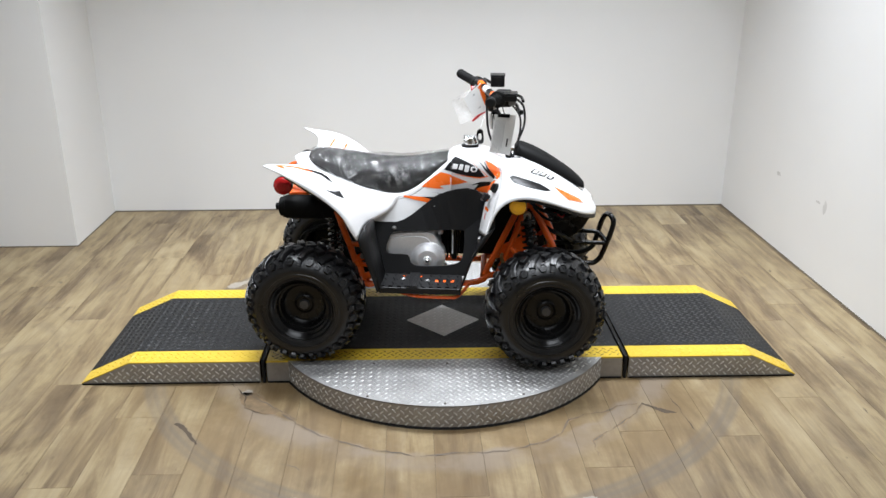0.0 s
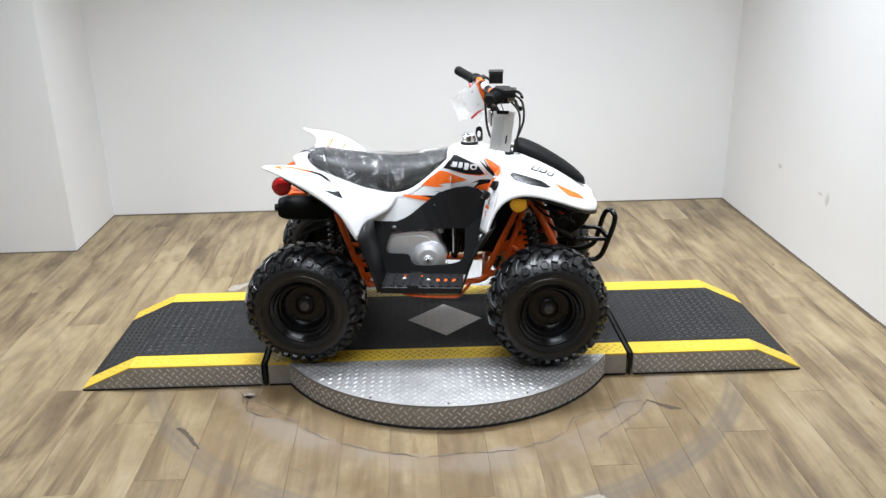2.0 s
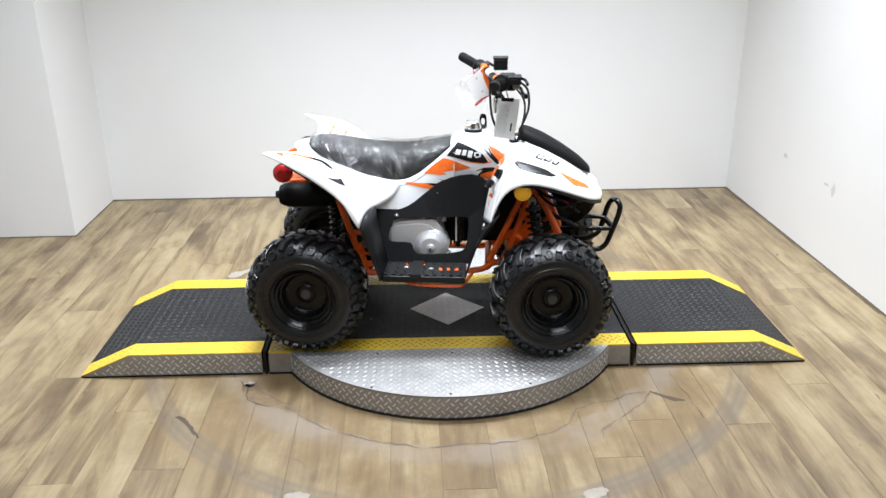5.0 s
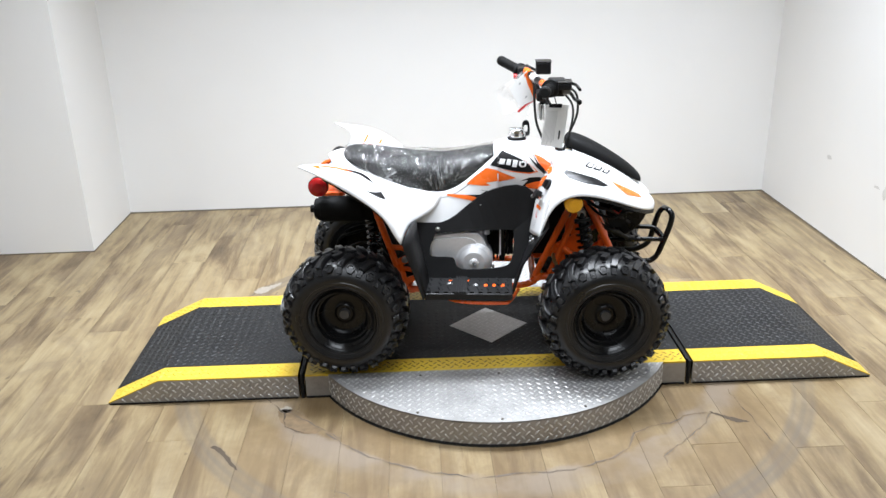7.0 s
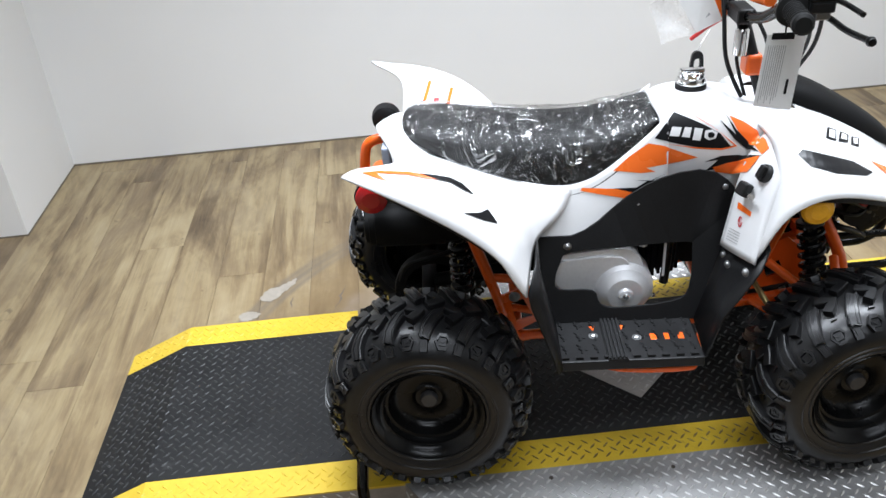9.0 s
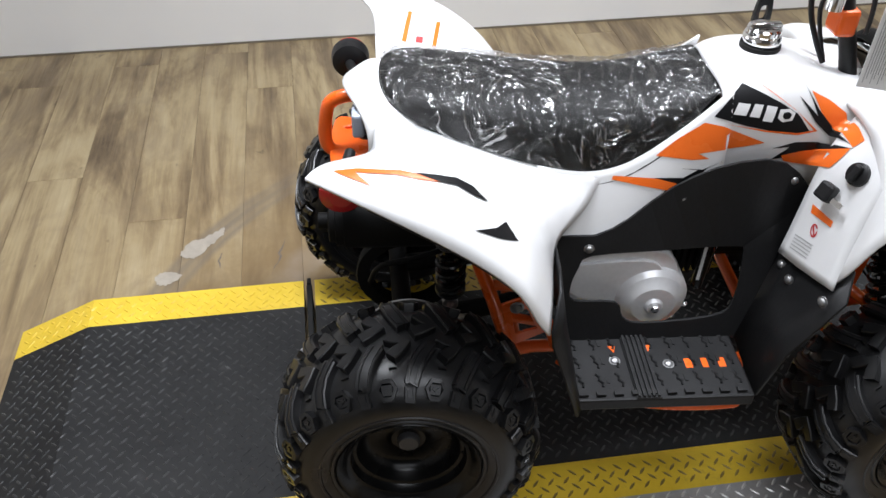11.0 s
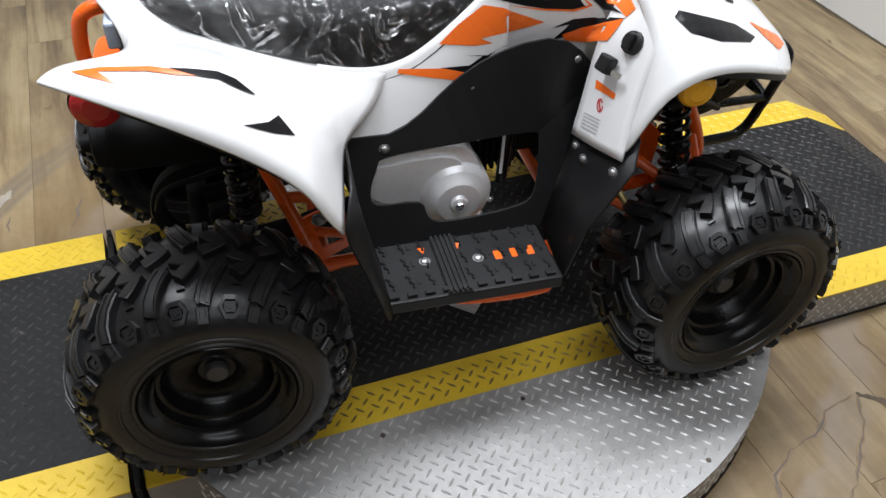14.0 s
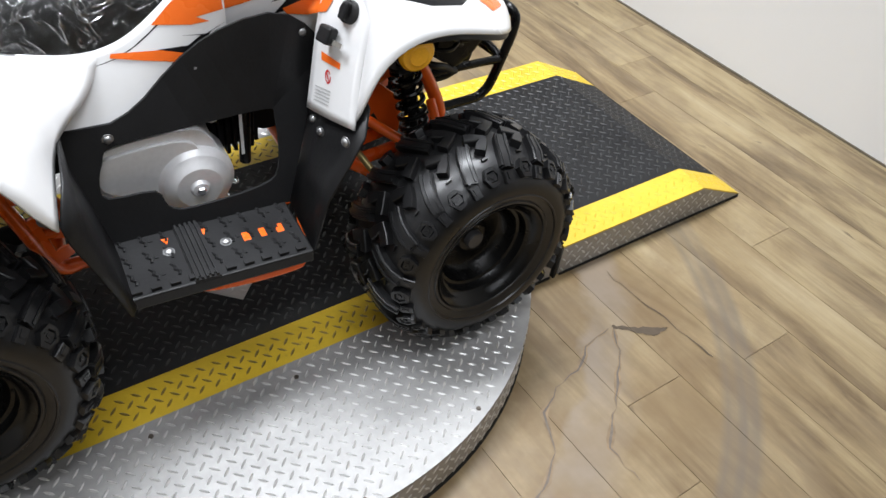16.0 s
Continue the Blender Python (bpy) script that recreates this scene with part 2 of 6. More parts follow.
# thin grey strips that paint in shade where floor and walls meet
bm = box((X_L, Y_B - 0.004, 0.0), (X_R, Y_B, 0.006))
box((X_R - 0.004, Y_F, 0.0), (X_R, Y_B - 0.004, 0.006), bm)
box((X_L, Y_JUT, 0.0), (X_L + 0.003, Y_B - 0.004, 0.005), bm)
box((X_JUT, Y_JUT - 0.003, 0.0), (X_L, Y_JUT, 0.005), bm)
solid("trim", bm, GAP_SHADE, "grey strip painting in shade along the foot of the walls", "trim", "structure")

# ---- platform ----
PLAT = pose(0, 0.005, 0, 0, 0, -0.8)
TOP, HALF_W, LANE, R_DISC, X_JOINT = 0.083, 0.314, 0.232, 0.625, 0.627
X_BREAK, X_TIP = {-1: 1.083, 1: 1.072}, {-1: 1.251, 1: 1.231}


def rib(bm, x, y, z, angle, along=0.0200, wide=0.0048, high=0.0017, slope=None):
    """One raised lozenge of tread plate."""
    ca, sa = math.cos(angle), math.sin(angle)
    pts = []
    for a, b, h in ((-0.5, 0, 0), (-0.2, -0.5, 0), (0.2, -0.5, 0), (0.5, 0, 0), (0.2, 0.5, 0), (-0.2, 0.5, 0), (-0.28, 0, 1), (0.28, 0, 1)):
        px, py = a * along, b * wide
        X, Y = x + px * ca - py * sa, y + px * sa + py * ca
        base = slope(X, Y) if slope else z
        pts.append(bm.verts.new((X, Y, base + h * high)))
    for f in ((0, 1, 6), (1, 2, 7, 6), (2, 3, 7), (3, 4, 7), (4, 5, 6, 7), (5, 0, 6)):
        bm.faces.new([pts[i] for i in f])


PITCH = 0.0138


def ribs(test, z=TOP, slope=None, x0=-1.26, x1=1.26, y0=-0.64, y1=0.64):
    """Lozenges lying crosswise in turn, wherever test(x, y) holds."""
    bm = bmesh.new()
    for i in range(int((x1 - x0) / PITCH)):
        for j in range(int((y1 - y0) / PITCH)):
            x, y = x0 + i * PITCH, y0 + j * PITCH
            if (i + j) % 2 == 0 and test(x, y):
                rib(bm, x, y, z, radians(45 if i % 2 else -45), slope=slope)
    return bm


def ramp_height(x):
    a, s = abs(x), 1 if x > 0 else -1
    return TOP if a <= X_BREAK[s] else max(0.008, TOP - (TOP - 0.008) * (a - X_BREAK[s]) / (X_TIP[s] - X_BREAK[s]))


def strip_plate(xs, y0, y1, lift, thick=0.004):
    """A plate that follows the ramp's height along x."""
    bm = bmesh.new()
    rows = []
    for x in xs:
        h = ramp_height(x) + lift
        rows.append([bm.verts.new(c) for c in ((x, y0, h - thick), (x, y1, h - thick), (x, y1, h), (x, y0, h))])
    for a, b in zip(rows, rows[1:]):
        for k in range(4):
            bm.faces.new((a[k], a[(k + 1) % 4], b[(k + 1) % 4], b[k]))
    bm.faces.new(rows[0])
    bm.faces.new(rows[-1][::-1])
    return bm


def make_ramp(side):
    t = thing("loading_ramp", "dark tread plate ramp with yellow edge stripes, bare metal sides", "ramp", PLAT, "ramps of the turntable")
    gap = 0.012
    xs = [side * x for x in (X_JOINT + gap, X_BREAK[side], X_TIP[side])]
    # sheet metal body: two side skirts, tip and top
    for s in (-1, 1):
        bm = bmesh.new()
        for y in (s * HALF_W, s * (HALF_W - 0.004)):
            bm.faces.new([bm.verts.new(c) for c in ((xs[0], y, 0.003), (xs[0], y, TOP - 0.004), (xs[1], y, TOP - 0.004), (xs[2], y, 0.006), (xs[2], y, 0.003))])
        f0, f1 = list(bm.faces)
        va, vb = list(f0.verts), list(f1.verts)
        for i in range(5):
            bm.faces.new((va[i], va[(i + 1) % 5], vb[(i + 1) % 5], vb[i]))
        skirt = part("side_skirt", bm, ALU_SIDE, t, "bare aluminium tread plate skirt")
        bm = bmesh.new()
        for i in range(54):
            for j in range(5):
                x, z = X_JOINT + 0.022 + i * PITCH, 0.013 + j * PITCH
                if (i + j) % 2 == 0 and z < ramp_height(side * x) - 0.012 and x < X_TIP[side]:
                    k = bmesh.new()
                    rib(k, 0, 0, 0, radians(45 if i % 2 else -45), 0.0195, 0.0046, 0.0016)
                    k.transform(Matrix.Translation((side * x, s * (HALF_W + 0.0002), z)) @ Matrix.Rotation(radians(90) * s * -1 + (radians(180) if s > 0 else 0), 4, "X"))
                    me = bpy.data.meshes.new("rib_tmp")
                    k.to_mesh(me)
                    bm.from_mesh(me)
                    bpy.data.meshes.remove(me)
                    k.free()
        part("tread_ribs", bm, ALU_RIB, skirt, "raised tread ribs", kind="stuff")
    lane = part("tread_plate", strip_plate(xs, -LANE, LANE, 0.0), DARK, t, "black coated tread plate surface")
    h = lambda X, Y: ramp_height(X)
    lo, hi = min(xs) + 0.012, max(xs) - 0.012
    part("tread_ribs", ribs(lambda x, y: abs(y) < LANE - 0.01 and lo < x < hi, slope=h), DARK_RIB, lane, "rubbed raised tread ribs", kind="stuff")
    for s in (-1, 1):
        st = part("yellow_stripe", strip_plate(xs, s * LANE, s * HALF_W, 0.0), YELLOW, t, "yellow painted safety stripe")
        part("tread_ribs", ribs(lambda x, y: LANE + 0.008 < s * y < HALF_W - 0.01 and lo < x < hi, slope=h), YELLOW, st, kind="stuff")
    part("end_edge", box((min(xs[2], xs[2] - side * 0.004), -HALF_W, 0.002), (max(xs[2], xs[2] - side * 0.004), HALF_W, 0.007)), RUBBER, t, "black rubber edge")
    for y0, y1 in ((-HALF_W - 0.003, -HALF_W + 0.004), (HALF_W - 0.004, HALF_W + 0.003)):
        part("foot_seal", box((min(xs[0], xs[2]) + 0.004, y0, 0.0), (max(xs[0], xs[2]) - 0.004, y1, 0.005)), RUBBER, t, "black seal along the floor")
    return t


make_ramp(-1)
make_ramp(1)

turntable = thing("turntable", "round aluminium tread plate turntable with dark driving lane and yellow stripes", "turntable", PLAT)
# half discs outside the lane, as one round plate below it
N = 96
a0 = math.asin(HALF_W / R_DISC)
for s in (-1, 1):
    arc = [(R_DISC * math.cos(a) * 1.0, s * R_DISC * math.sin(a)) for a in [a0 + (math.pi - 2 * a0) * i / N for i in range(N + 1)]]
    bm = prism(arc, TOP - 0.006, TOP)
    seg = part("disc_top", bm, ALU, turntable, "bare aluminium tread plate segment")
    part("tread_ribs", ribs(lambda x, y: s * y > HALF_W + 0.008 and math.hypot(x, y) < R_DISC - 0.012), ALU_RIB, seg, "bright raised tread ribs", kind="stuff")
    bm = bmesh.new()
    for (xa, ya), (xb, yb) in zip(arc, arc[1:]):
        v = [bm.verts.new(c) for c in ((xa, ya, 0.006), (xb, yb, 0.006), (xb, yb, TOP - 0.001), (xa, ya, TOP - 0.001))]
        bm.faces.new(v)
    rim = part("disc_rim", bm, ALU_SIDE, turntable, "bare aluminium tread plate rim")
    bm = bmesh.new()
    n = int(R_DISC * (math.pi - 2 * a0) / PITCH)
    for i in range(n):
        for j in range(5):
            if (i + j) % 2:
                continue
            a = a0 + (math.pi - 2 * a0) * (i + 0.5) / n
            k = bmesh.new()
            rib(k, 0, 0, 0, radians(45 if i % 2 else -45), 0.0195, 0.0046, 0.0016)
            k.transform(Matrix.Translation((R_DISC * math.cos(a), s * R_DISC * math.sin(a), 0.013 + j * PITCH)) @ Matrix.Rotation(s * a, 4, "Z") @ Matrix.Rotation(radians(90), 4, "Y"))
            me = bpy.data.meshes.new("rib_tmp")
            k.to_mesh(me)
            bm.from_mesh(me)
            bpy.data.meshes.remove(me)
            k.free()
    part("tread_ribs", bm, ALU_RIB, rim, "bright raised tread ribs", kind="stuff")
    bm = bmesh.new()
    for (xa, ya), (xb, yb) in zip(arc, arc[1:]):
        q = 1.006
        bm.faces.new([bm.verts.new(c) for c in ((xa * q, ya * q, 0.0), (xb * q, yb * q, 0.0), (xb, yb, 0.008), (xa, ya, 0.008))])
    part("foot_seal", bm, RUBBER, turntable, "black seal along the floor")
mid = X_JOINT - 0.012
lane = part("tread_plate", box((-mid, -LANE, TOP - 0.006), (mid, LANE, TOP)), DARK, turntable, "black coated tread plate lane")
DIA = 0.138
part("tread_ribs", ribs(lambda x, y: abs(y) < LANE - 0.01 and abs(x) < mid - 0.012 and abs(x) + abs(y) > DIA + 0.012), DARK_RIB, lane, "rubbed raised tread ribs", kind="stuff")
for s in (-1, 1):
    st = part("yellow_stripe", box((-mid, min(s * LANE, s * HALF_W), TOP - 0.006), (mid, max(s * LANE, s * HALF_W), TOP)), YELLOW_MID, turntable, "yellow painted safety stripe")
    part("tread_ribs", ribs(lambda x, y: LANE + 0.008 < s * y < HALF_W - 0.01 and abs(x) < mid - 0.01), YELLOW_RIB, st, kind="stuff")
    xe = math.sqrt(R_DISC**2 - HALF_W**2)
    for e in (-1, 1):
        part("side_skirt", box((min(e * xe, e * mid), min(s * HALF_W, s * (HALF_W - 0.004)), 0.004), (max(e * xe, e * mid), max(s * HALF_W, s * (HALF_W - 0.004)), TOP - 0.006)), ALU_SIDE, turntable, "bare aluminium skirt")
        part("foot_seal", box((min(e * xe, e * mid), min(s * (HALF_W + 0.003), s * (HALF_W - 0.004)), 0.0), (max(e * xe, e * mid), max(s * (HALF_W + 0.003), s * (HALF_W - 0.004)), 0.006)), RUBBER, turntable, "black seal along the floor")
dia = part("diamond_plate", prism([(DIA, 0), (0, DIA), (-DIA, 0), (0, -DIA)], TOP + 0.0002, TOP + 0.0012), ALU_DIA, turntable, "bare aluminium diamond in the dark lane")
part("tread_ribs", ribs(lambda x, y: abs(x) + abs(y) < DIA - 0.010, z=TOP + 0.001), ALU_RIB, dia, "bright raised tread ribs", kind="stuff")
# black cords that lie in the two joints
for e in (-1, 1):
    bm = box((e * X_JOINT - 0.0045, -HALF_W - 0.004, 0.0), (e * X_JOINT + 0.0045, -HALF_W + 0.014, TOP + 0.004))
    box((e * X_JOINT - 0.006, -HALF_W + 0.014, TOP - 0.03), (e * X_JOINT + 0.006, HALF_W - 0.014, TOP + 0.001), bm)
    box((e * X_JOINT - 0.0045, HALF_W - 0.014, 0.0), (e * X_JOINT + 0.0045, HALF_W + 0.004, TOP + 0.004), bm)
    part("joint_seal", bm, RUBBER, turntable, "black rubber seal in the joint", bevel=0.002)
# screws in the bare segments
for x, y in ((-0.255, -0.559), (-0.011, -0.609), (-0.245, -0.342), (0.004, -0.348), (0.240, -0.559)):
    bm = bmesh.new()
    bmesh.ops.create_cone(bm, cap_ends=True, segments=14, radius1=0.0045, radius2=0.0035, depth=0.002, matrix=Matrix.Translation((x, y, TOP + 0.001)))
    part("screw", bm, SCREW, turntable, "dark screw head")

# ---- the quad bike ----
from mathutils.bvhtree import BVHTree

WHITE = plain("white_gloss_plastic", (0.80, 0.80, 0.80), 0.22, vary=0.02, relief=0.02, coat=0.3)
BLACK_PL = plain("black_textured_plastic", (0.0105, 0.0105, 0.011), 0.42, vary=0.2, grain=160, relief=0.35, shine=0.27)
BLACK_MT = plain("black_matt_plastic", (0.006, 0.006, 0.006), 0.62, vary=0.2, grain=160, relief=0.2, shine=0.12)
BLACK_GL = plain("black_gloss_paint", (0.004, 0.004, 0.004), 0.26, vary=0.2, relief=0.02, shine=0.30)
TYRE = plain("black_tyre_rubber", (0.0085, 0.0085, 0.009), 0.34, vary=0.4, grain=90, relief=0.10, shine=0.48, spots=14)
ORANGE = plain("orange_frame_paint", (0.86, 0.125, 0.012), 0.30, vary=0.06, coat=0.3, relief=0.03)
SILVER = plain("cast_aluminium", (0.82, 0.82, 0.83), 0.36, metal=0.35, vary=0.08, grain=120, relief=0.1)
CHROME = plain("bright_chrome", (0.85, 0.85, 0.85), 0.10, metal=1.0, vary=0.03, relief=0.0)
VINYL = plain("black_seat_vinyl", (0.007, 0.007, 0.007), 0.62, vary=0.15, grain=220, relief=0.25, shine=0.3)
DECAL_O = plain("orange_decal", (0.88, 0.16, 0.02), 0.25, vary=0.04, relief=0.0)
DECAL_K = plain("black_decal", (0.007, 0.007, 0.008), 0.34, vary=0.1, relief=0.0, shine=0.25)
DECAL_W = plain("white_decal", (0.82, 0.82, 0.82), 0.28, vary=0.02, relief=0.0)
DECAL_G = plain("grey_print", (0.42, 0.42, 0.42), 0.5, vary=0.05, relief=0.0)
DECAL_R = plain("red_print", (0.55, 0.03, 0.03), 0.5, vary=0.05, relief=0.0)
AMBER = plain("amber_lens", (0.85, 0.42, 0.02), 0.22, vary=0.12, grain=300, relief=0.3)
RED = plain("red_lens", (0.45, 0.012, 0.014), 0.2, vary=0.12, grain=300, relief=0.3)
BRASS = plain("yellow_passivated_steel", (0.45, 0.36, 0.16), 0.35, metal=0.8)
GREYMETAL = plain("dull_steel", (0.30, 0.30, 0.30), 0.4, metal=0.8, vary=0.2)


def film():
    """Clear wrapping film: see-through, with bright creases."""
    m, nt, b = surface("clear_wrapping_film")
    out = nt.nodes["Material Output"]
    see, gloss, mix = nt.nodes.new("ShaderNodeBsdfTransparent"), nt.nodes.new("ShaderNodeBsdfGlossy"), nt.nodes.new("ShaderNodeMixShader")
    vec = own(nt)
    turn = nt.nodes.new("ShaderNodeVectorRotate")
    turn.inputs["Axis"].default_value, turn.inputs["Angle"].default_value = (0.35, 0.75, 0.56), radians(38)
    nt.links.new(vec, turn.inputs["Vector"])
    vec = turn.outputs[0]
    side = noise_node(nt, mapped(nt, vec, (40, 6, 8)), 1.0, 2, 0.45, 0.8)
    along = noise_node(nt, mapped(nt, vec, (6, 42, 28)), 1.0, 2, 0.45, 0.8)
    where = ramp(nt, noise_node(nt, vec, 13.0, 2), [(0.44, grey(0)), (0.56, grey(1))])
    n = maths(nt, "ADD", maths(nt, "MULTIPLY", side, where), maths(nt, "MULTIPLY", along, maths(nt, "SUBTRACT", 1.0, where)))
    ridge = maths(nt, "ABSOLUTE", maths(nt, "SUBTRACT", n, 0.5))
    crease = ramp(nt, ridge, [(0.0, grey(0.36)), (0.010, grey(0.17)), (0.028, grey(0.02)), (0.3, grey(0))])
    crease = maths(nt, "MULTIPLY", crease, ramp(nt, noise_node(nt, vec, 9.0, 3, 0.6), [(0.34, grey(0.12)), (0.55, grey(1))]))
    gloss.inputs["Roughness"].default_value = 0.20
    gloss.inputs["Color"].default_value = (1, 1, 1, 1)
    see.inputs["Color"].default_value = (0.93, 0.93, 0.93, 1)
    h = maths(nt, "ADD", maths(nt, "MULTIPLY", ridge, -1.6), maths(nt, "MULTIPLY", noise_node(nt, vec, 30.0, 2), 0.6))
    bp = nt.nodes.new("ShaderNodeBump")
    bp.inputs["Strength"].default_value, bp.inputs["Distance"].default_value = 1.0, 0.024
    nt.links.new(h, bp.inputs["Height"])
    nt.links.new(bp.outputs[0], gloss.inputs["Normal"])
    sheen = nt.nodes.new("ShaderNodeFresnel")
    sheen.inputs["IOR"].default_value = 1.4
    nt.links.new(maths(nt, "ADD", maths(nt, "ADD", crease, 0.012), maths(nt, "MULTIPLY", sheen.outputs[0], 0.42), True), mix.inputs[0])
    nt.links.new(see.outputs[0], mix.inputs[1])
    nt.links.new(gloss.outputs[0], mix.inputs[2])
    nt.links.new(mix.outputs[0], out.inputs[0])
    nt.nodes.remove(b)
    return m


def paper():
    """White card that lets a little light through."""
    m, nt, b = surface("white_paper")
    out = nt.nodes["Material Output"]
    thin, mix = nt.nodes.new("ShaderNodeBsdfTranslucent"), nt.nodes.new("ShaderNodeMixShader")
    n = noise_node(nt, own(nt), 60.0, 4)
    nt.links.new(ramp(nt, n, [(0.3, (0.84, 0.84, 0.83)), (0.7, (0.90, 0.90, 0.89))]), b.inputs["Base Color"])
    b.inputs["Roughness"].default_value = 0.5
    thin.inputs["Color"].default_value = (0.88, 0.88, 0.86, 1)
    mix.inputs[0].default_value = 0.35
    nt.links.new(b.outputs[0], mix.inputs[1])
    nt.links.new(thin.outputs[0], mix.inputs[2])
    nt.links.new(mix.outputs[0], out.inputs[0])
    return m


PAPER = paper()
FILM = film()
ATV = pose(-0.041, -0.007, 0, 0, 0, -6.4)
atv = thing("quad_bike", "small white and orange quad bike standing on the turntable", "quad bike", ATV)


def grid(rows, bm=None, flip=False):
    """A sheet of quads through rows of points; flip mirrors it across the bike's middle."""
    bm = bm or bmesh.new()
    s = -1 if flip else 1
    vs = [[bm.verts.new((x, s * y, z)) for x, y, z in row] for row in rows]
    for a, b in zip(vs, vs[1:]):
        for i in range(len(a) - 1):
            bm.faces.new((a[i], a[i + 1], b[i + 1], b[i]))
    return bm


def shell(ob, thick=0.004, levels=2, offset=-1):
    md = ob.modifiers.new("smooth", "SUBSURF")
    md.levels = md.render_levels = levels
    md.boundary_smooth = "PRESERVE_CORNERS"
    if thick:
        md = ob.modifiers.new("thick", "SOLIDIFY")
        md.thickness, md.offset = thick, offset
    for f in ob.data.polygons:
        f.use_smooth = True
    return ob


def moved(ob, y, z):
    ob.data.transform(Matrix.Translation((0, y, z)))
    return ob


def spline(pts, n=6):
    """Points along a smooth curve through the given ones."""
    P = [Vector(p) for p in pts]
    out = []
    for i in range(len(P) - 1):
        a, b, c, d = P[max(i - 1, 0)], P[i], P[i + 1], P[min(i + 2, len(P) - 1)]
        for k in range(n):
            t = k / n
            out.append(0.5 * (2 * b + (c - a) * t + (2 * a - 5 * b + 4 * c - d) * t * t + (3 * b - a - 3 * c + d) * t**3))
    return out + [P[-1]]


def tube(pts, r, bm=None, sides=10, curve=0, closed=False):
    """A round bar along points; curve: steps of a spline between them."""
    bm = bm or bmesh.new()
    P = spline(pts, curve) if curve else [Vector(p) for p in pts]
    rings, up = [], None
    for i, p in enumerate(P):
        d = (P[min(i + 1, len(P) - 1)] - P[max(i - 1, 0)]).normalized()
        if up is None:
            up = d.orthogonal().normalized()
        up = (up - d * up.dot(d)).normalized()
        side = d.cross(up)
        rings.append([bm.verts.new(p + r * (math.cos(a) * up + math.sin(a) * side)) for a in [2 * math.pi * k / sides for k in range(sides)]])
    for a, b in zip(rings, rings[1:]):
        for k in range(sides):
            bm.faces.new((a[k], a[(k + 1) % sides], b[(k + 1) % sides], b[k]))
    bm.faces.new(rings[0][::-1])
    bm.faces.new(rings[-1])
    return bm


def lathe(profile, bm=None, n=48, axis="Y", m=None, a0=0.0, a1=2 * math.pi):
    """Turns a profile of (radius, along) round an axis through the origin."""
    bm = bm or bmesh.new()
    made = []
    steps = n if a1 - a0 > 6.2 else n + 1
    for k in range(steps):
        a = a0 + (a1 - a0) * k / n
        ring = []
        for r, t in profile:
            p = {"Y": (r * math.cos(a), t, r * math.sin(a)), "Z": (r * math.cos(a), r * math.sin(a), t), "X": (t, r * math.cos(a), r * math.sin(a))}[axis]
            ring.append(bm.verts.new((m or Matrix()) @ Vector(p)))
        made.append(ring)
    for k in range(n):
        a, b = made[k], made[(k + 1) % steps]
        for i in range(len(profile) - 1):
            if profile[i][0] < 1e-6 and profile[i + 1][0] < 1e-6:
                continue
            bm.faces.new((a[i], a[i + 1], b[i + 1], b[i]))
    bmesh.ops.remove_doubles(bm, verts=bm.verts, dist=1e-5)
    return bm


def bolt(parent, p, d, r=0.007, material=None, name="bolt"):
    """A domed bolt head at p that faces along d."""
    turn = Vector(d).to_track_quat("Z", "Y").to_matrix().to_4x4()
    bm = lathe([(0.0, 0.0045), (r * 0.6, 0.004), (r * 0.95, 0.002), (r, 0.0), (r * 1.3, 0.0), (r * 1.3, -0.002), (0, -0.002)], n=14, axis="Z", m=Matrix.Translation(p) @ turn)
    return part(name, bm, material or GREYMETAL, parent, smooth=True)


def filled(outline, holes=()):
    """Flat faces in (a, b) for an outline with holes; returns points and triangles."""
    bm = bmesh.new()
    es = []
    for loop in (outline, *holes):
        vs = [bm.verts.new((a, b, 0)) for a, b in loop]
        es += [bm.edges.new((vs[i], vs[(i + 1) % len(vs)])) for i in range(len(vs))]
    bmesh.ops.triangle_fill(bm, edges=es, use_beauty=True, use_dissolve=False)
    return bm


def plate(outline, holes, put, thick):
    """A bent plate: (a, b) is laid into space by put(a, b, depth)."""
    flat = filled(outline, holes)
    flat.verts.index_update()
    bm = bmesh.new()
    lo = [bm.verts.new(put(v.co.x, v.co.y, 0.0)) for v in flat.verts]
    hi = [bm.verts.new(put(v.co.x, v.co.y, thick)) for v in flat.verts]
    for f in flat.faces:
        i = [v.index for v in f.verts]
        bm.faces.new([lo[k] for k in i])
        bm.faces.new([hi[k] for k in i[::-1]])
    for e in flat.edges:
        if len(e.link_faces) == 1:
            i, j = (v.index for v in e.verts)
            bm.faces.new((lo[i], lo[j], hi[j], hi[i]))
    flat.free()
    return bm


def smoothed(loop, n=3):
    """A closed outline rounded at its corners."""
    P = [Vector((*p, 0)) for p in loop]
    out, k = [], len(P)
    for i in range(k):
        a, b, c, d = P[i - 1], P[i], P[(i + 1) % k], P[(i + 2) % k]
        for j in range(n):
            t = j / n
            q = 0.5 * (2 * b + (c - a) * t + (2 * a - 5 * b + 4 * c - d) * t * t + (3 * b - a - 3 * c + d) * t**3)
            out.append((q.x, q.y))
    return out


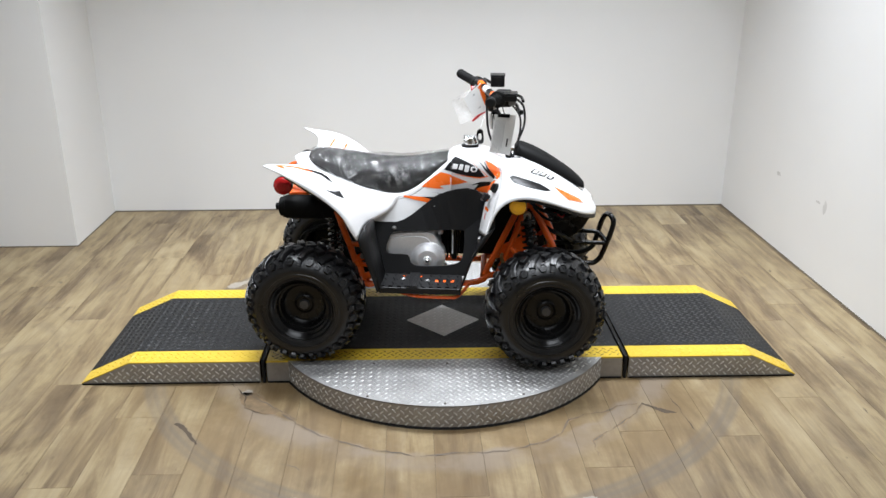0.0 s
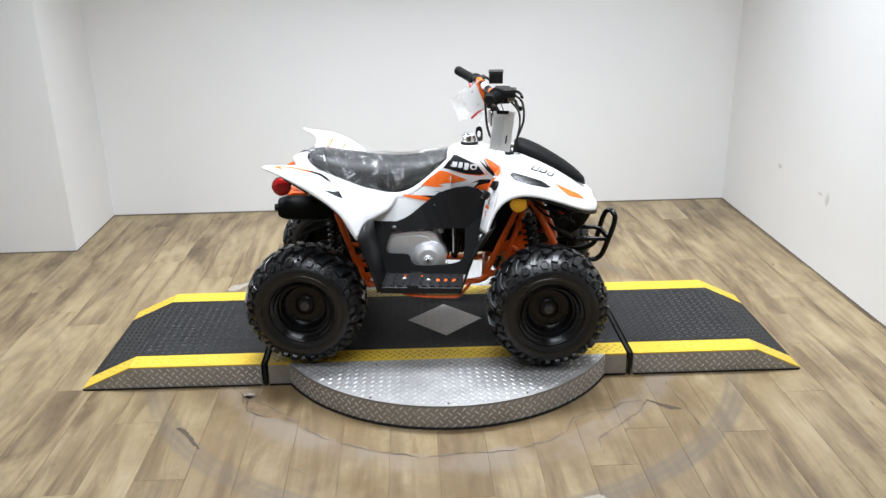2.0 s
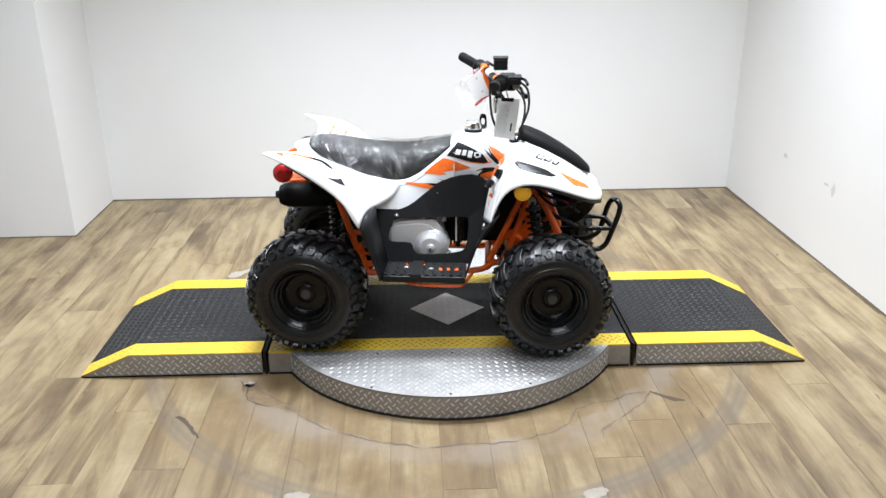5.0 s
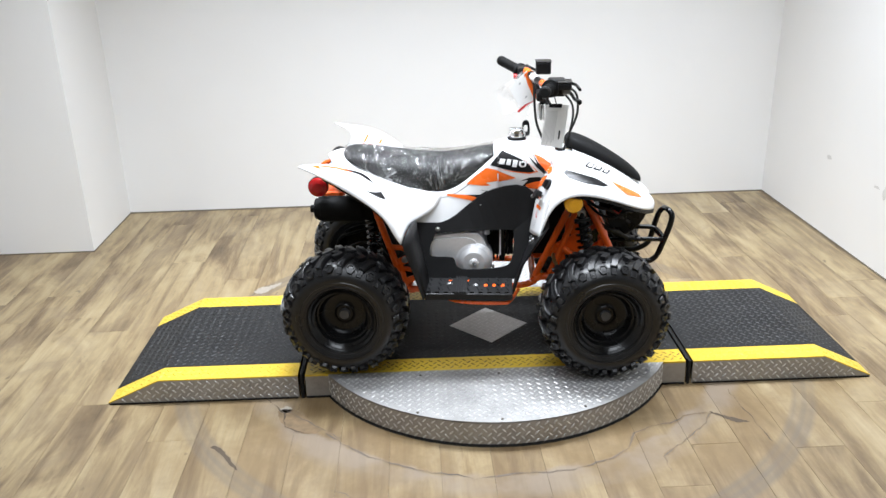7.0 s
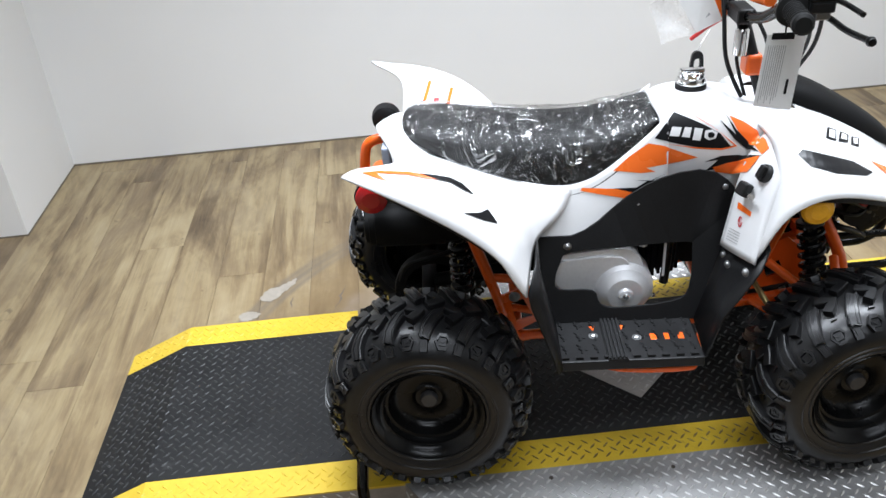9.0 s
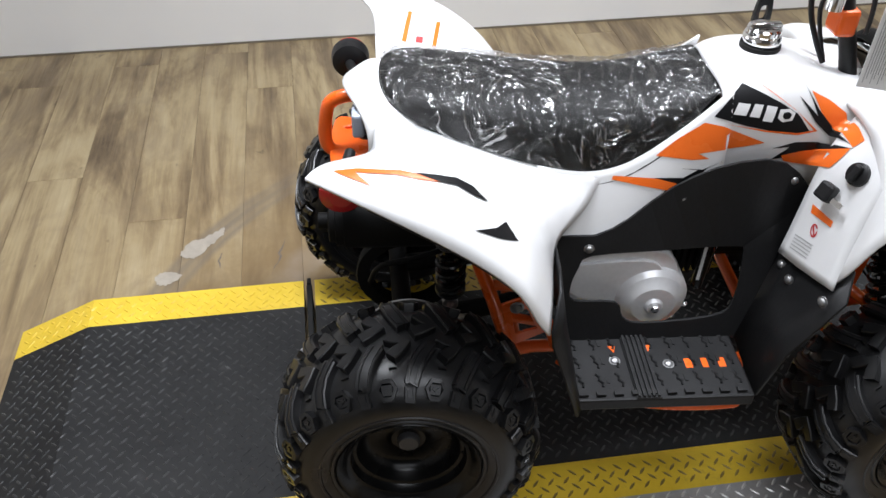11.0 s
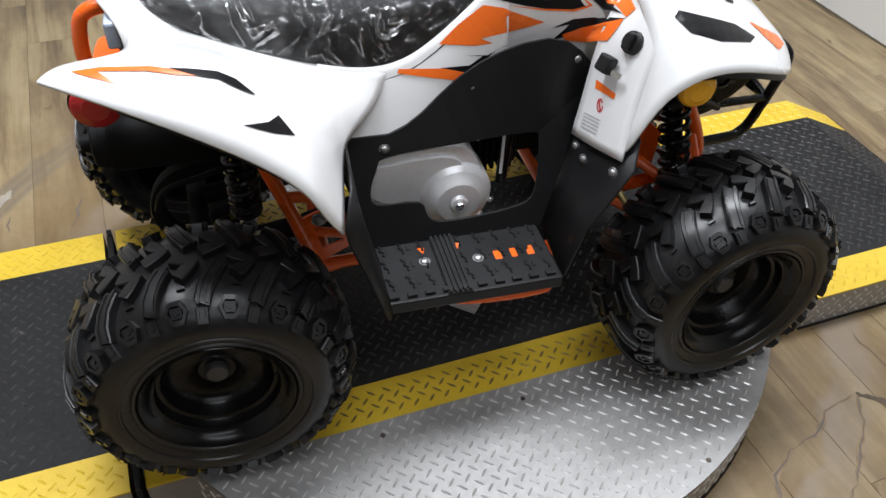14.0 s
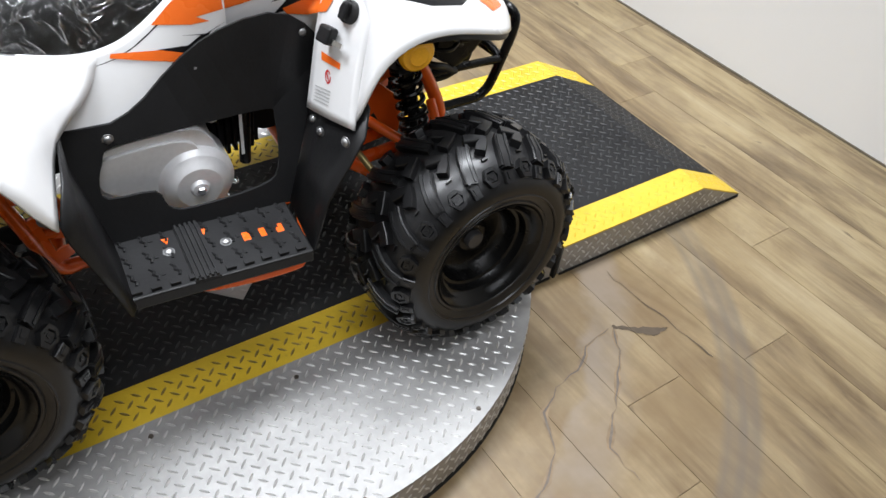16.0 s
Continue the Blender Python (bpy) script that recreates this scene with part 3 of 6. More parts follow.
# -- white bodywork --
REAR = [
    [(-0.440, -0.080, 0.694), (-0.444, -0.150, 0.710), (-0.440, -0.224, 0.739), (-0.504, -0.264, 0.757), (-0.519, -0.298, 0.757)],
    [(-0.39, -0.072, 0.694), (-0.402, -0.150, 0.716), (-0.418, -0.215, 0.746), (-0.432, -0.276, 0.760), (-0.446, -0.330, 0.735)],
    [(-0.32, -0.082, 0.664), (-0.333, -0.150, 0.692), (-0.345, -0.215, 0.730), (-0.350, -0.272, 0.745), (-0.363, -0.340, 0.689)],
    [(-0.25, -0.088, 0.640), (-0.262, -0.152, 0.656), (-0.274, -0.215, 0.686), (-0.283, -0.268, 0.700), (-0.296, -0.348, 0.646)],
    [(-0.215, -0.090, 0.630), (-0.218, -0.145, 0.618), (-0.226, -0.208, 0.630), (-0.235, -0.275, 0.645), (-0.252, -0.354, 0.606)],
    [(-0.160, -0.094, 0.613), (-0.174, -0.124, 0.592), (-0.196, -0.182, 0.582), (-0.210, -0.275, 0.598), (-0.238, -0.355, 0.570)],
    [(-0.105, -0.093, 0.608), (-0.128, -0.122, 0.558), (-0.186, -0.160, 0.540), (-0.203, -0.290, 0.562), (-0.214, -0.344, 0.527)],
]
SIDE = [
    [(-0.205, -0.096, 0.629), (-0.205, -0.116, 0.575), (-0.205, -0.142, 0.49)],
    [(-0.139, -0.094, 0.611), (-0.139, -0.112, 0.567), (-0.139, -0.138, 0.485)],
    [(-0.08, -0.089, 0.615), (-0.08, -0.107, 0.572), (-0.08, -0.132, 0.50)],
    [(-0.03, -0.084, 0.647), (-0.03, -0.103, 0.598), (-0.03, -0.119, 0.53)],
    [(0.03, -0.079, 0.698), (0.028, -0.097, 0.64), (0.025, -0.106, 0.57)],
    [(0.073, -0.068, 0.738), (0.075, -0.090, 0.69), (0.075, -0.10, 0.6)],
]
TANK = [
    [(0.055, 0.0, 0.742), (0.058, -0.05, 0.742), (0.06, -0.078, 0.738), (0.062, -0.1, 0.69), (0.065, -0.088, 0.6)],
    [(0.075, 0.0, 0.76), (0.075, -0.05, 0.758), (0.078, -0.083, 0.748), (0.08, -0.104, 0.69), (0.08, -0.09, 0.6)],
    [(0.105, 0.0, 0.77), (0.105, -0.055, 0.767), (0.108, -0.088, 0.745), (0.11, -0.107, 0.69), (0.112, -0.092, 0.6)],
    [(0.155, 0.0, 0.772), (0.155, -0.058, 0.767), (0.158, -0.092, 0.738), (0.16, -0.11, 0.68), (0.16, -0.096, 0.6)],
    [(0.195, 0.0, 0.76), (0.2, -0.06, 0.76), (0.205, -0.097, 0.732), (0.208, -0.115, 0.67), (0.205, -0.101, 0.59)],
    [(0.215, 0.0, 0.735), (0.235, -0.062, 0.752), (0.245, -0.1, 0.725), (0.245, -0.125, 0.66), (0.235, -0.109, 0.58)],
    [(0.25, 0.0, 0.73), (0.27, -0.062, 0.744), (0.278, -0.096, 0.732), (0.272, -0.125, 0.68), (0.25, -0.109, 0.59)],
    [(0.31, 0.0, 0.715), (0.315, -0.06, 0.738), (0.318, -0.092, 0.728), (0.312, -0.12, 0.68), (0.29, -0.104, 0.6)],
]
FRONT = [
    [(0.241, -0.082, 0.712), (0.247, -0.155, 0.713), (0.242, -0.205, 0.662), (0.197, -0.240, 0.521)],
    [(0.235, -0.082, 0.722), (0.247, -0.165, 0.722), (0.244, -0.226, 0.680), (0.201, -0.272, 0.526)],
    [(0.262, -0.085, 0.746), (0.264, -0.160, 0.733), (0.252, -0.232, 0.700), (0.226, -0.281, 0.620)],
    [(0.310, -0.075, 0.745), (0.315, -0.150, 0.722), (0.312, -0.235, 0.702), (0.290, -0.282, 0.663)],
    [(0.370, -0.065, 0.722), (0.375, -0.140, 0.696), (0.380, -0.222, 0.684), (0.365, -0.272, 0.655)],
    [(0.440, -0.058, 0.685), (0.450, -0.130, 0.660), (0.455, -0.198, 0.648), (0.445, -0.245, 0.624)],
    [(0.505, -0.052, 0.640), (0.515, -0.112, 0.618), (0.518, -0.160, 0.604), (0.510, -0.192, 0.586)],
    [(0.545, -0.040, 0.606), (0.557, -0.080, 0.592), (0.560, -0.110, 0.578), (0.555, -0.128, 0.562)],
    [(0.566, -0.030, 0.584), (0.575, -0.052, 0.578), (0.578, -0.072, 0.568), (0.572, -0.090, 0.554)],
]
FACET = [  # flat rear face of the front fender
    [(0.250, -0.100, 0.712), (0.255, -0.155, 0.715), (0.254, -0.210, 0.698)],
    [(0.212, -0.122, 0.675), (0.230, -0.178, 0.676), (0.242, -0.228, 0.672)],
    [(0.196, -0.134, 0.620), (0.210, -0.185, 0.622), (0.226, -0.240, 0.624)],
    [(0.184, -0.146, 0.560), (0.194, -0.195, 0.566), (0.212, -0.254, 0.574)],
    [(0.173, -0.152, 0.498), (0.181, -0.206, 0.510), (0.200, -0.271, 0.524)],
]
skins = []
for flip in (False, True):
    skins.append(shell(part("rear_fender", grid(REAR, flip=flip), WHITE, atv, "white gloss plastic rear fender")))
    skins.append(moved(shell(part("side_cover", grid(SIDE, flip=flip), WHITE, atv, "white gloss plastic side cover")), 0.036 if flip else 0.0, 0.0))
    skins.append(shell(part("front_fender", grid(FRONT, flip=flip), WHITE, atv, "white gloss plastic front fender")))
    skins.append(shell(part("fender_facet", grid(FACET, flip=flip), WHITE, atv, "white gloss plastic rear face of the fender"), 0.003))
full = [[(x, -y, z) for x, y, z in r[:0:-1]] + r for r in TANK]
skins.append(moved(shell(part("tank_cover", grid(full), WHITE, atv, "white gloss plastic tank cover")), 0.012, -0.008))
NOSE = [[(r[0][0], -0.085 + 0.005, r[0][2] - 0.003) if i < 1 else (r[0][0], r[0][1], r[0][2] - 0.002), (r[0][0] + 0.004, 0.0, r[0][2] + 0.004)] for i, r in enumerate(FRONT[3:])]
nose = [[a, b, (a[0], -a[1], a[2])] for a, b in NOSE]
skins.append(shell(part("nose_cover", grid(nose), WHITE, atv, "white gloss plastic nose")))
TAIL = []
for half in (
    [(-0.355, -0.122, 0.640), (-0.355, -0.106, 0.676), (-0.355, -0.085, 0.684), (-0.355, 0.0, 0.695)],
    [(-0.435, -0.116, 0.650), (-0.432, -0.102, 0.702), (-0.432, -0.074, 0.728), (-0.434, 0.0, 0.738)],
    [(-0.450, -0.112, 0.650), (-0.446, -0.108, 0.704), (-0.460, -0.062, 0.724), (-0.476, 0.0, 0.735)],
    [(-0.453, -0.110, 0.650), (-0.450, -0.106, 0.699), (-0.474, -0.052, 0.716), (-0.499, 0.0, 0.723)],
):
    TAIL.append(half + [(x, -y, z) for x, y, z in half[-2::-1]])
skins.append(moved(shell(part("tail_cover", grid(TAIL), WHITE, atv, "white gloss plastic tail cover")), 0.012, -0.006))

# black cowl over the lamps
COWL = [
    (0.290, 0.052, 0.770, 0.745), (0.300, 0.060, 0.788, 0.748), (0.330, 0.068, 0.778, 0.738), (0.365, 0.068, 0.764, 0.722),
    (0.405, 0.065, 0.742, 0.700), (0.445, 0.060, 0.718, 0.678), (0.490, 0.053, 0.688, 0.652), (0.522, 0.042, 0.660, 0.634), (0.535, 0.030, 0.644, 0.628),
]
rows = []
for u, h, t, b in COWL:
    half = [(u, 0.0, t), (u, -h * 0.55, t - 0.003), (u, -h * 0.9, t - 0.4 * (t - b)), (u, -h, b)]
    rows.append([(x, -y, z) for x, y, z in half[:0:-1]] + half)
shell(part("front_cowl", grid(rows), BLACK_MT, atv, "matt black plastic front cowl"), 0.003)

# -- seat and its wrapping --
SEAT = [  # u, top, bottom, half width
    (-0.436, 0.738, 0.734, 0.012), (-0.434, 0.743, 0.730, 0.042), (-0.424, 0.748, 0.722, 0.070), (-0.402, 0.750, 0.712, 0.090), (-0.365, 0.747, 0.697, 0.103), (-0.30, 0.738, 0.668, 0.111),
    (-0.217, 0.728, 0.640, 0.116), (-0.139, 0.722, 0.618, 0.113), (-0.080, 0.724, 0.622, 0.108), (-0.030, 0.731, 0.654, 0.102),
    (0.020, 0.740, 0.698, 0.096), (0.055, 0.744, 0.733, 0.084), (0.068, 0.740, 0.736, 0.066),
]


def seat_rows(grow=0.0):
    rows = []
    for u, t, b, h in SEAT:
        h, t = h + grow, t + grow
        m = b + 0.45 * (t - b)
        half = [(u, 0.0, t), (u, -0.5 * h, t - 0.003), (u, -0.82 * h, t - 0.18 * (t - b) - 0.004), (u, -0.965 * h, m), (u, -0.965 * h, b)]
        rows.append([(x, -y, z) for x, y, z in half[:0:-1]] + half)
    return rows


moved(shell(part("seat", grid(seat_rows()), VINYL, atv, "black vinyl seat"), 0.0), 0.018, -0.010)
rows = [[(x, y, z + 0.003 * abs(math.sin(i * 1.7 + j * 2.3)) + (0.004 if abs(y) < 0.06 and -0.28 < x < 0.0 else 0.0)) for j, (x, y, z) in enumerate(r)] for i, r in enumerate(seat_rows(0.004)[1:-1])]
wrap = shell(part("wrapping_film", grid(rows), FILM, atv, "crumpled clear plastic film"), 0.0, 4)
moved(wrap, 0.018, -0.010)
for size, depth, lift, kind in ((0.055, 1, 0.0065, "HARD_NOISE"), (0.022, 1, 0.0040, "HARD_NOISE")):
    tex = bpy.data.textures.new("crumple", "CLOUDS")
    tex.noise_scale, tex.noise_depth, tex.noise_type = size, depth, kind
    md = wrap.modifiers.new("crumple", "DISPLACE")
    md.texture, md.strength, md.mid_level = tex, lift, 0.3
wrap.visible_shadow = False


# -- black footwells --
def well_v(w):
    return -0.108 - max(0.0, 0.58 - w) * 0.34


PANEL = [(-0.205, 0.524), (-0.16, 0.521), (-0.112, 0.521), (-0.085, 0.531), (-0.060, 0.546), (-0.030, 0.570), (0.0, 0.594), (0.030, 0.614), (0.060, 0.628),
         (0.095, 0.638), (0.133, 0.642), (0.165, 0.634), (0.190, 0.615), (0.212, 0.590), (0.205, 0.560), (0.170, 0.460), (0.128, 0.350), (-0.152, 0.350), (-0.175, 0.43)]
HOLE = smoothed([(-0.135, 0.470), (-0.115, 0.490), (0.0, 0.496), (0.110, 0.500), (0.124, 0.485), (0.118, 0.410), (0.085, 0.386), (-0.025, 0.378), (-0.058, 0.388), (-0.072, 0.414), (-0.138, 0.418), (-0.146, 0.440)])


def footwell(s):
    inner = part("footwell", plate(PANEL, [HOLE], lambda a, b, d: (a, s * (well_v(b) - d), b), 0.004), BLACK_PL, atv, "matt black plastic footwell panel")
    # walls in front of and behind the foot
    fw = [[(0.226, -0.117, 0.590), (0.226, -0.20, 0.580), (0.226, -0.262, 0.552), (0.196, -0.312, 0.540)],
          [(0.194, -0.125, 0.510), (0.197, -0.20, 0.512), (0.200, -0.262, 0.508), (0.176, -0.312, 0.500)],
          [(0.168, -0.150, 0.45), (0.162, -0.21, 0.45), (0.156, -0.262, 0.445), (0.142, -0.312, 0.44)],
          [(0.128, -0.180, 0.352), (0.124, -0.22, 0.352), (0.121, -0.265, 0.352), (0.119, -0.312, 0.352)]]
    part("footwell_front", grid(fw, flip=s < 0), BLACK_PL, atv, "matt black plastic splash guard", True).modifiers.new("thick", "SOLIDIFY").thickness = 0.004
    rw = [[(-0.194, -0.128, 0.524), (-0.186, -0.180, 0.547), (-0.192, -0.250, 0.562), (-0.198, -0.296, 0.560), (-0.213, -0.341, 0.530)],
          [(-0.188, -0.138, 0.49), (-0.185, -0.195, 0.500), (-0.187, -0.255, 0.515), (-0.188, -0.305, 0.512), (-0.208, -0.336, 0.498)],
          [(-0.172, -0.155, 0.43), (-0.170, -0.21, 0.43), (-0.170, -0.27, 0.435), (-0.172, -0.312, 0.44), (-0.186, -0.335, 0.434)],
          [(-0.152, -0.175, 0.352), (-0.150, -0.22, 0.350), (-0.150, -0.27, 0.346), (-0.150, -0.318, 0.342), (-0.157, -0.334, 0.342)]]
    part("footwell_rear", grid(rw, flip=s < 0), BLACK_PL, atv, "matt black plastic heel guard", True).modifiers.new("thick", "SOLIDIFY").thickness = 0.004
    # foot peg with teeth, strap and orange slots
    y0, y1 = sorted((s * -0.178, s * -0.314))
    peg = part("foot_peg", box((-0.152, y0, 0.330), (0.120, y1, 0.352)), BLACK_PL, atv, "black ribbed plastic foot peg", bevel=0.003)
    bm = bmesh.new()
    for k in range(9):
        u = -0.139 + k * 0.0305
        for v in (-0.199, -0.237, -0.275):
            if abs(u + 0.042) < 0.020:
                continue
            tube([(u - 0.006, s * (v + 0.013), 0.3520), (u - 0.001, s * (v + 0.006), 0.3525), (u - 0.003, s * v, 0.3525), (u + 0.003, s * (v - 0.006), 0.3525), (u + 0.001, s * (v - 0.013), 0.3520)], 0.0024, bm, sides=6)
            if k % 2:
                box((u + 0.008, s * v - 0.006, 0.351), (u + 0.013, s * v + 0.006, 0.3532), bm)
    for k in range(10):
        box((-0.148 + k * 0.027, s * -0.303 - 0.004, 0.351), (-0.148 + k * 0.027 + 0.014, s * -0.303 + 0.004, 0.357), bm)
    part("peg_teeth", bm, BLACK_PL, peg, kind="stuff")
    bm = bmesh.new()
    box((-0.061, y0 + 0.001, 0.350), (-0.023, y1 - 0.001, 0.3545), bm)
    for k in range(5):
        box((-0.0595 + k * 0.0075, y0 + 0.002, 0.3545), (-0.0555 + k * 0.0075, y1 - 0.002, 0.3585), bm)
    part("peg_rib", bm, BLACK_PL, peg, "ribbed cross strap")
    for u, wd in ((0.036, 0.012), (0.062, 0.010), (0.089, 0.012)):
        part("peg_slot", box((u - wd / 2, s * -0.245 - 0.010, 0.3505), (u + wd / 2, s * -0.245 + 0.010, 0.3524)), ORANGE, peg, "orange frame seen through the slot", bevel=0.002)
    for u in (-0.078, -0.022):
        part("peg_slot", prism([(u - 0.006, s * -0.205), (u + 0.006, s * -0.205), (u + 0.001, s * -0.219)][::s], 0.351, 0.3526), ORANGE, peg, "orange frame seen through the slot")
    for u, v in ((-0.079, -0.236), (0.004, -0.246)):
        bolt(peg, (u, s * v, 0.353), (0, 0, 1), 0.007)
    for u, w in ((-0.120, 0.501), (0.020, 0.575), (0.183, 0.604)):
        bolt(inner, (u, s * (well_v(w) - 0.005), w), (0, -s, 0), 0.0065)
    for p in ((0.182, -0.165, 0.482), (0.180, -0.200, 0.482), (0.182, -0.290, 0.522)):
        bolt(inner, (p[0] - 0.004, s * p[1], p[2]), (-0.9, -0.3 * s, 0.1), 0.0065)
    for p in ((-0.196, -0.314, 0.495), (-0.196, -0.290, 0.528)):
        bolt(inner, (p[0] + 0.004, s * p[1], p[2]), (0.6, -0.8 * s, 0), 0.006)
    # orange bar under the peg
    part("peg_bar", tube([(-0.16, s * -0.20, 0.317), (-0.07, s * -0.280, 0.317), (-0.01, s * -0.300, 0.317), (0.085, s * -0.302, 0.317), (0.112, s * -0.286, 0.317), (0.14, s * -0.20, 0.319)], 0.0058, curve=4), ORANGE, atv, "orange painted bar", True)


footwell(1)
footwell(-1)


# -- wheels --
def tyre_r(v):
    a = abs(v)
    crown = 0.187 - 0.9 * min(a, 0.04) ** 2
    return crown if a < 0.04 else crown - 0.035 * ((a - 0.04) / 0.0545) ** 2.1



def lug(bm, pts, width, high, sink=0.010):
    """A tread block along points of (angle, across)."""
    P = [Vector((radians(a) * 0.19, v, 0)) for a, v in pts]
    L, R = [], []
    for i, p in enumerate(P):
        d = (P[min(i + 1, len(P) - 1)] - P[max(i - 1, 0)]).normalized()
        n = Vector((-d.y, d.x, 0))
        L.append(p + n * width / 2)
        R.append(p - n * width / 2)
    def at(q, h):
        a, v = q.x / 0.19, max(-0.0945, min(0.0945, q.y))
        lean = (tyre_r(v + 0.002) - tyre_r(v - 0.002)) / 0.004
        out = 1 / math.hypot(1, lean)
        r = tyre_r(v) + h * out
        return bm.verts.new((r * math.cos(a), q.y - h * lean * out, r * math.sin(a)))

    k = len(P)
    rings = []
    for spread, h in ((1.0, -sink), (0.97, high - 0.0018), (0.82, high)):
        rings.append(([at(P[i] + (L[i] - P[i]) * spread, h) for i in range(k)], [at(P[i] + (R[i] - P[i]) * spread, h) for i in range(k)]))
    tl, tr = rings[-1]
    for i in range(k - 1):
        bm.faces.new((tl[i], tl[i + 1], tr[i + 1], tr[i]))
    for (bl, br), (ul, ur) in zip(rings, rings[1:]):
        for i in range(k - 1):
            bm.faces.new((bl[i], bl[i + 1], ul[i + 1], ul[i]))
            bm.faces.new((ur[i], ur[i + 1], br[i + 1], br[i]))
        bm.faces.new((bl[0], ul[0], ur[0], br[0]))
        bm.faces.new((br[-1], ur[-1], ul[-1], bl[-1]))


def make_tyre():
    prof = [(0.100, 0.076), (0.108, 0.084), (0.110, 0.0875), (0.114, 0.0888), (0.116, 0.0868), (0.122, 0.0905), (0.1275, 0.0918), (0.1285, 0.0945), (0.131, 0.0952), (0.1325, 0.0935), (0.139, 0.0945), (0.148, 0.0935), (0.157, 0.0890), (0.167, 0.0810), (0.1750, 0.0700), (0.1810, 0.0570), (0.1850, 0.0420), (0.1868, 0.0250)]
    prof = prof + [(0.1878, 0.0)] + [(r, -t) for r, t in prof[::-1]]
    bm = lathe(prof, n=84)
    return bm


def make_blocks():
    """The raised tread blocks of one tyre."""
    bm = bmesh.new()
    n = 17
    for k in range(n):
        for s in (-1, 1):
            a = 360 * (k + (0.5 if s > 0 else 0)) / n
            bar = [(a + 2.5, s * 0.0715), (a + 0.9, s * 0.057), (a - 1.4, s * 0.041), (a - 4.0, s * 0.025), (a - 5.4, s * 0.0180)]
            lug(bm, bar, 0.0220, 0.0126)
            for q in (-1, 1):
                lug(bm, [(x + q * 1.9, y) for x, y in bar], 0.0046, 0.0144)
            lug(bm, [(a + 2.8, s * 0.0750), (a + 2.9, s * 0.081), (a + 3.0, s * 0.0885)], 0.0180, 0.0085)
            lug(bm, [(a + 2.9, s * 0.077), (a + 2.9, s * 0.084)], 0.0085, 0.0105)
            lug(bm, [(a + 12.4, s * 0.0025), (a + 8.6, s * 0.009), (a + 4.8, s * 0.0165), (a + 7.4, s * 0.027), (a + 10.6, s * 0.038)], 0.0178, 0.0134)
            lug(bm, [(a + 8.6, s * 0.049), (a + 11.8, s * 0.049)], 0.0036, 0.0030)
            h = a + 13.0
            hexa = [(h - 2.0, s * 0.0675), (h - 3.9, s * 0.0755), (h - 2.0, s * 0.0840), (h + 2.0, s * 0.0840), (h + 3.9, s * 0.0755), (h + 2.0, s * 0.0675), (h - 2.0, s * 0.0675)]
            lug(bm, hexa, 0.0054, 0.0112)
            lug(bm, [(h - 2.3, s * 0.0760), (h + 2.3, s * 0.0760)], 0.0115, 0.0090)
            lug(bm, [(h - 1.4, s * 0.0750), (h, s * 0.0770), (h + 1.4, s * 0.0750)], 0.0030, 0.0105)
    return bm


def make_rim(s):
    """Pressed black steel wheel whose dished face looks to side s."""
    prof = [(0.0, 0.030), (0.026, 0.030), (0.030, 0.026), (0.036, 0.024), (0.060, 0.022), (0.068, 0.026), (0.074, 0.036), (0.078, 0.052), (0.083, 0.054), (0.0855, 0.060), (0.0865, 0.068), (0.091, 0.070),
            (0.095, 0.076), (0.1005, 0.084), (0.106, 0.0875), (0.1075, 0.085), (0.104, 0.079), (0.098, 0.074), (0.094, 0.05), (0.088, 0.0), (0.094, -0.05), (0.100, -0.078), (0.106, -0.085), (0.102, -0.086), (0.09, -0.06), (0.084, 0.0), (0.0, 0.01)]
    return lathe([(r, t * s) for r, t in prof], n=64)


HUB = plain("dull_grey_hub_plastic", (0.05, 0.05, 0.052), 0.4, vary=0.3)
TYRE_ME = None


def wheel(u, v, w, side, turn=0.0, roll=0.0):
    global TYRE_ME
    e = new("wheel")
    e.parent = atv
    e.matrix_local = pose(u, v, w, 0, 0, turn) @ pose(0, 0, 0, 0, roll, 0)
    e.empty_display_size = 0.05
    tagged(e, "black knobbly tyre on black steel rim")
    if TYRE_ME is None:
        ob = part("tyre", make_tyre(), TYRE, e, "black rubber tyre")
        blocks = part("tread", make_blocks(), TYRE, ob, "chunky black tread blocks", kind="stuff")
        TYRE_ME = ob.data, blocks.data
        for me in TYRE_ME:
            for f in me.polygons:
                f.use_smooth = True
            me.set_sharp_from_angle(angle=radians(24))
    else:
        ob = new("tyre", TYRE_ME[0])
        ob.parent = e
        tagged(ob, "black rubber tyre")
        blocks = new("tread", TYRE_ME[1])
        blocks.parent = ob
        tagged(blocks, "chunky black tread blocks", kind="stuff")
    part("rim", make_rim(side), BLACK_GL, e, "glossy black pressed steel rim", True)
    part("hub_cap", lathe([(0.0, side * 0.041), (0.0145, side * 0.041), (0.0165, side * 0.039), (0.0175, side * 0.030)], n=28), HUB, e, "black hub cap", True)
    part("valve", tube([(0.075, side * 0.03, 0.02), (0.079, side * 0.055, 0.021)], 0.003), RUBBER, e)
    return e


WHEEL_W, TRACK, STEER = 0.2875, -0.292, 6.0
wheel(-0.405, TRACK, WHEEL_W, -1, 0, 20)
wheel(0.400, TRACK, WHEEL_W, -1, STEER, 63)
wheel(-0.424, -TRACK, WHEEL_W, 1, 0, 5)
wheel(0.400, -TRACK, WHEEL_W, 1, STEER, 31)


# -- black sheets added under the fenders in place of deep shade --
def offset_rows(rows, d):
    return [[(x, y * 0.97, z - d) for x, y, z in r] for r in rows]


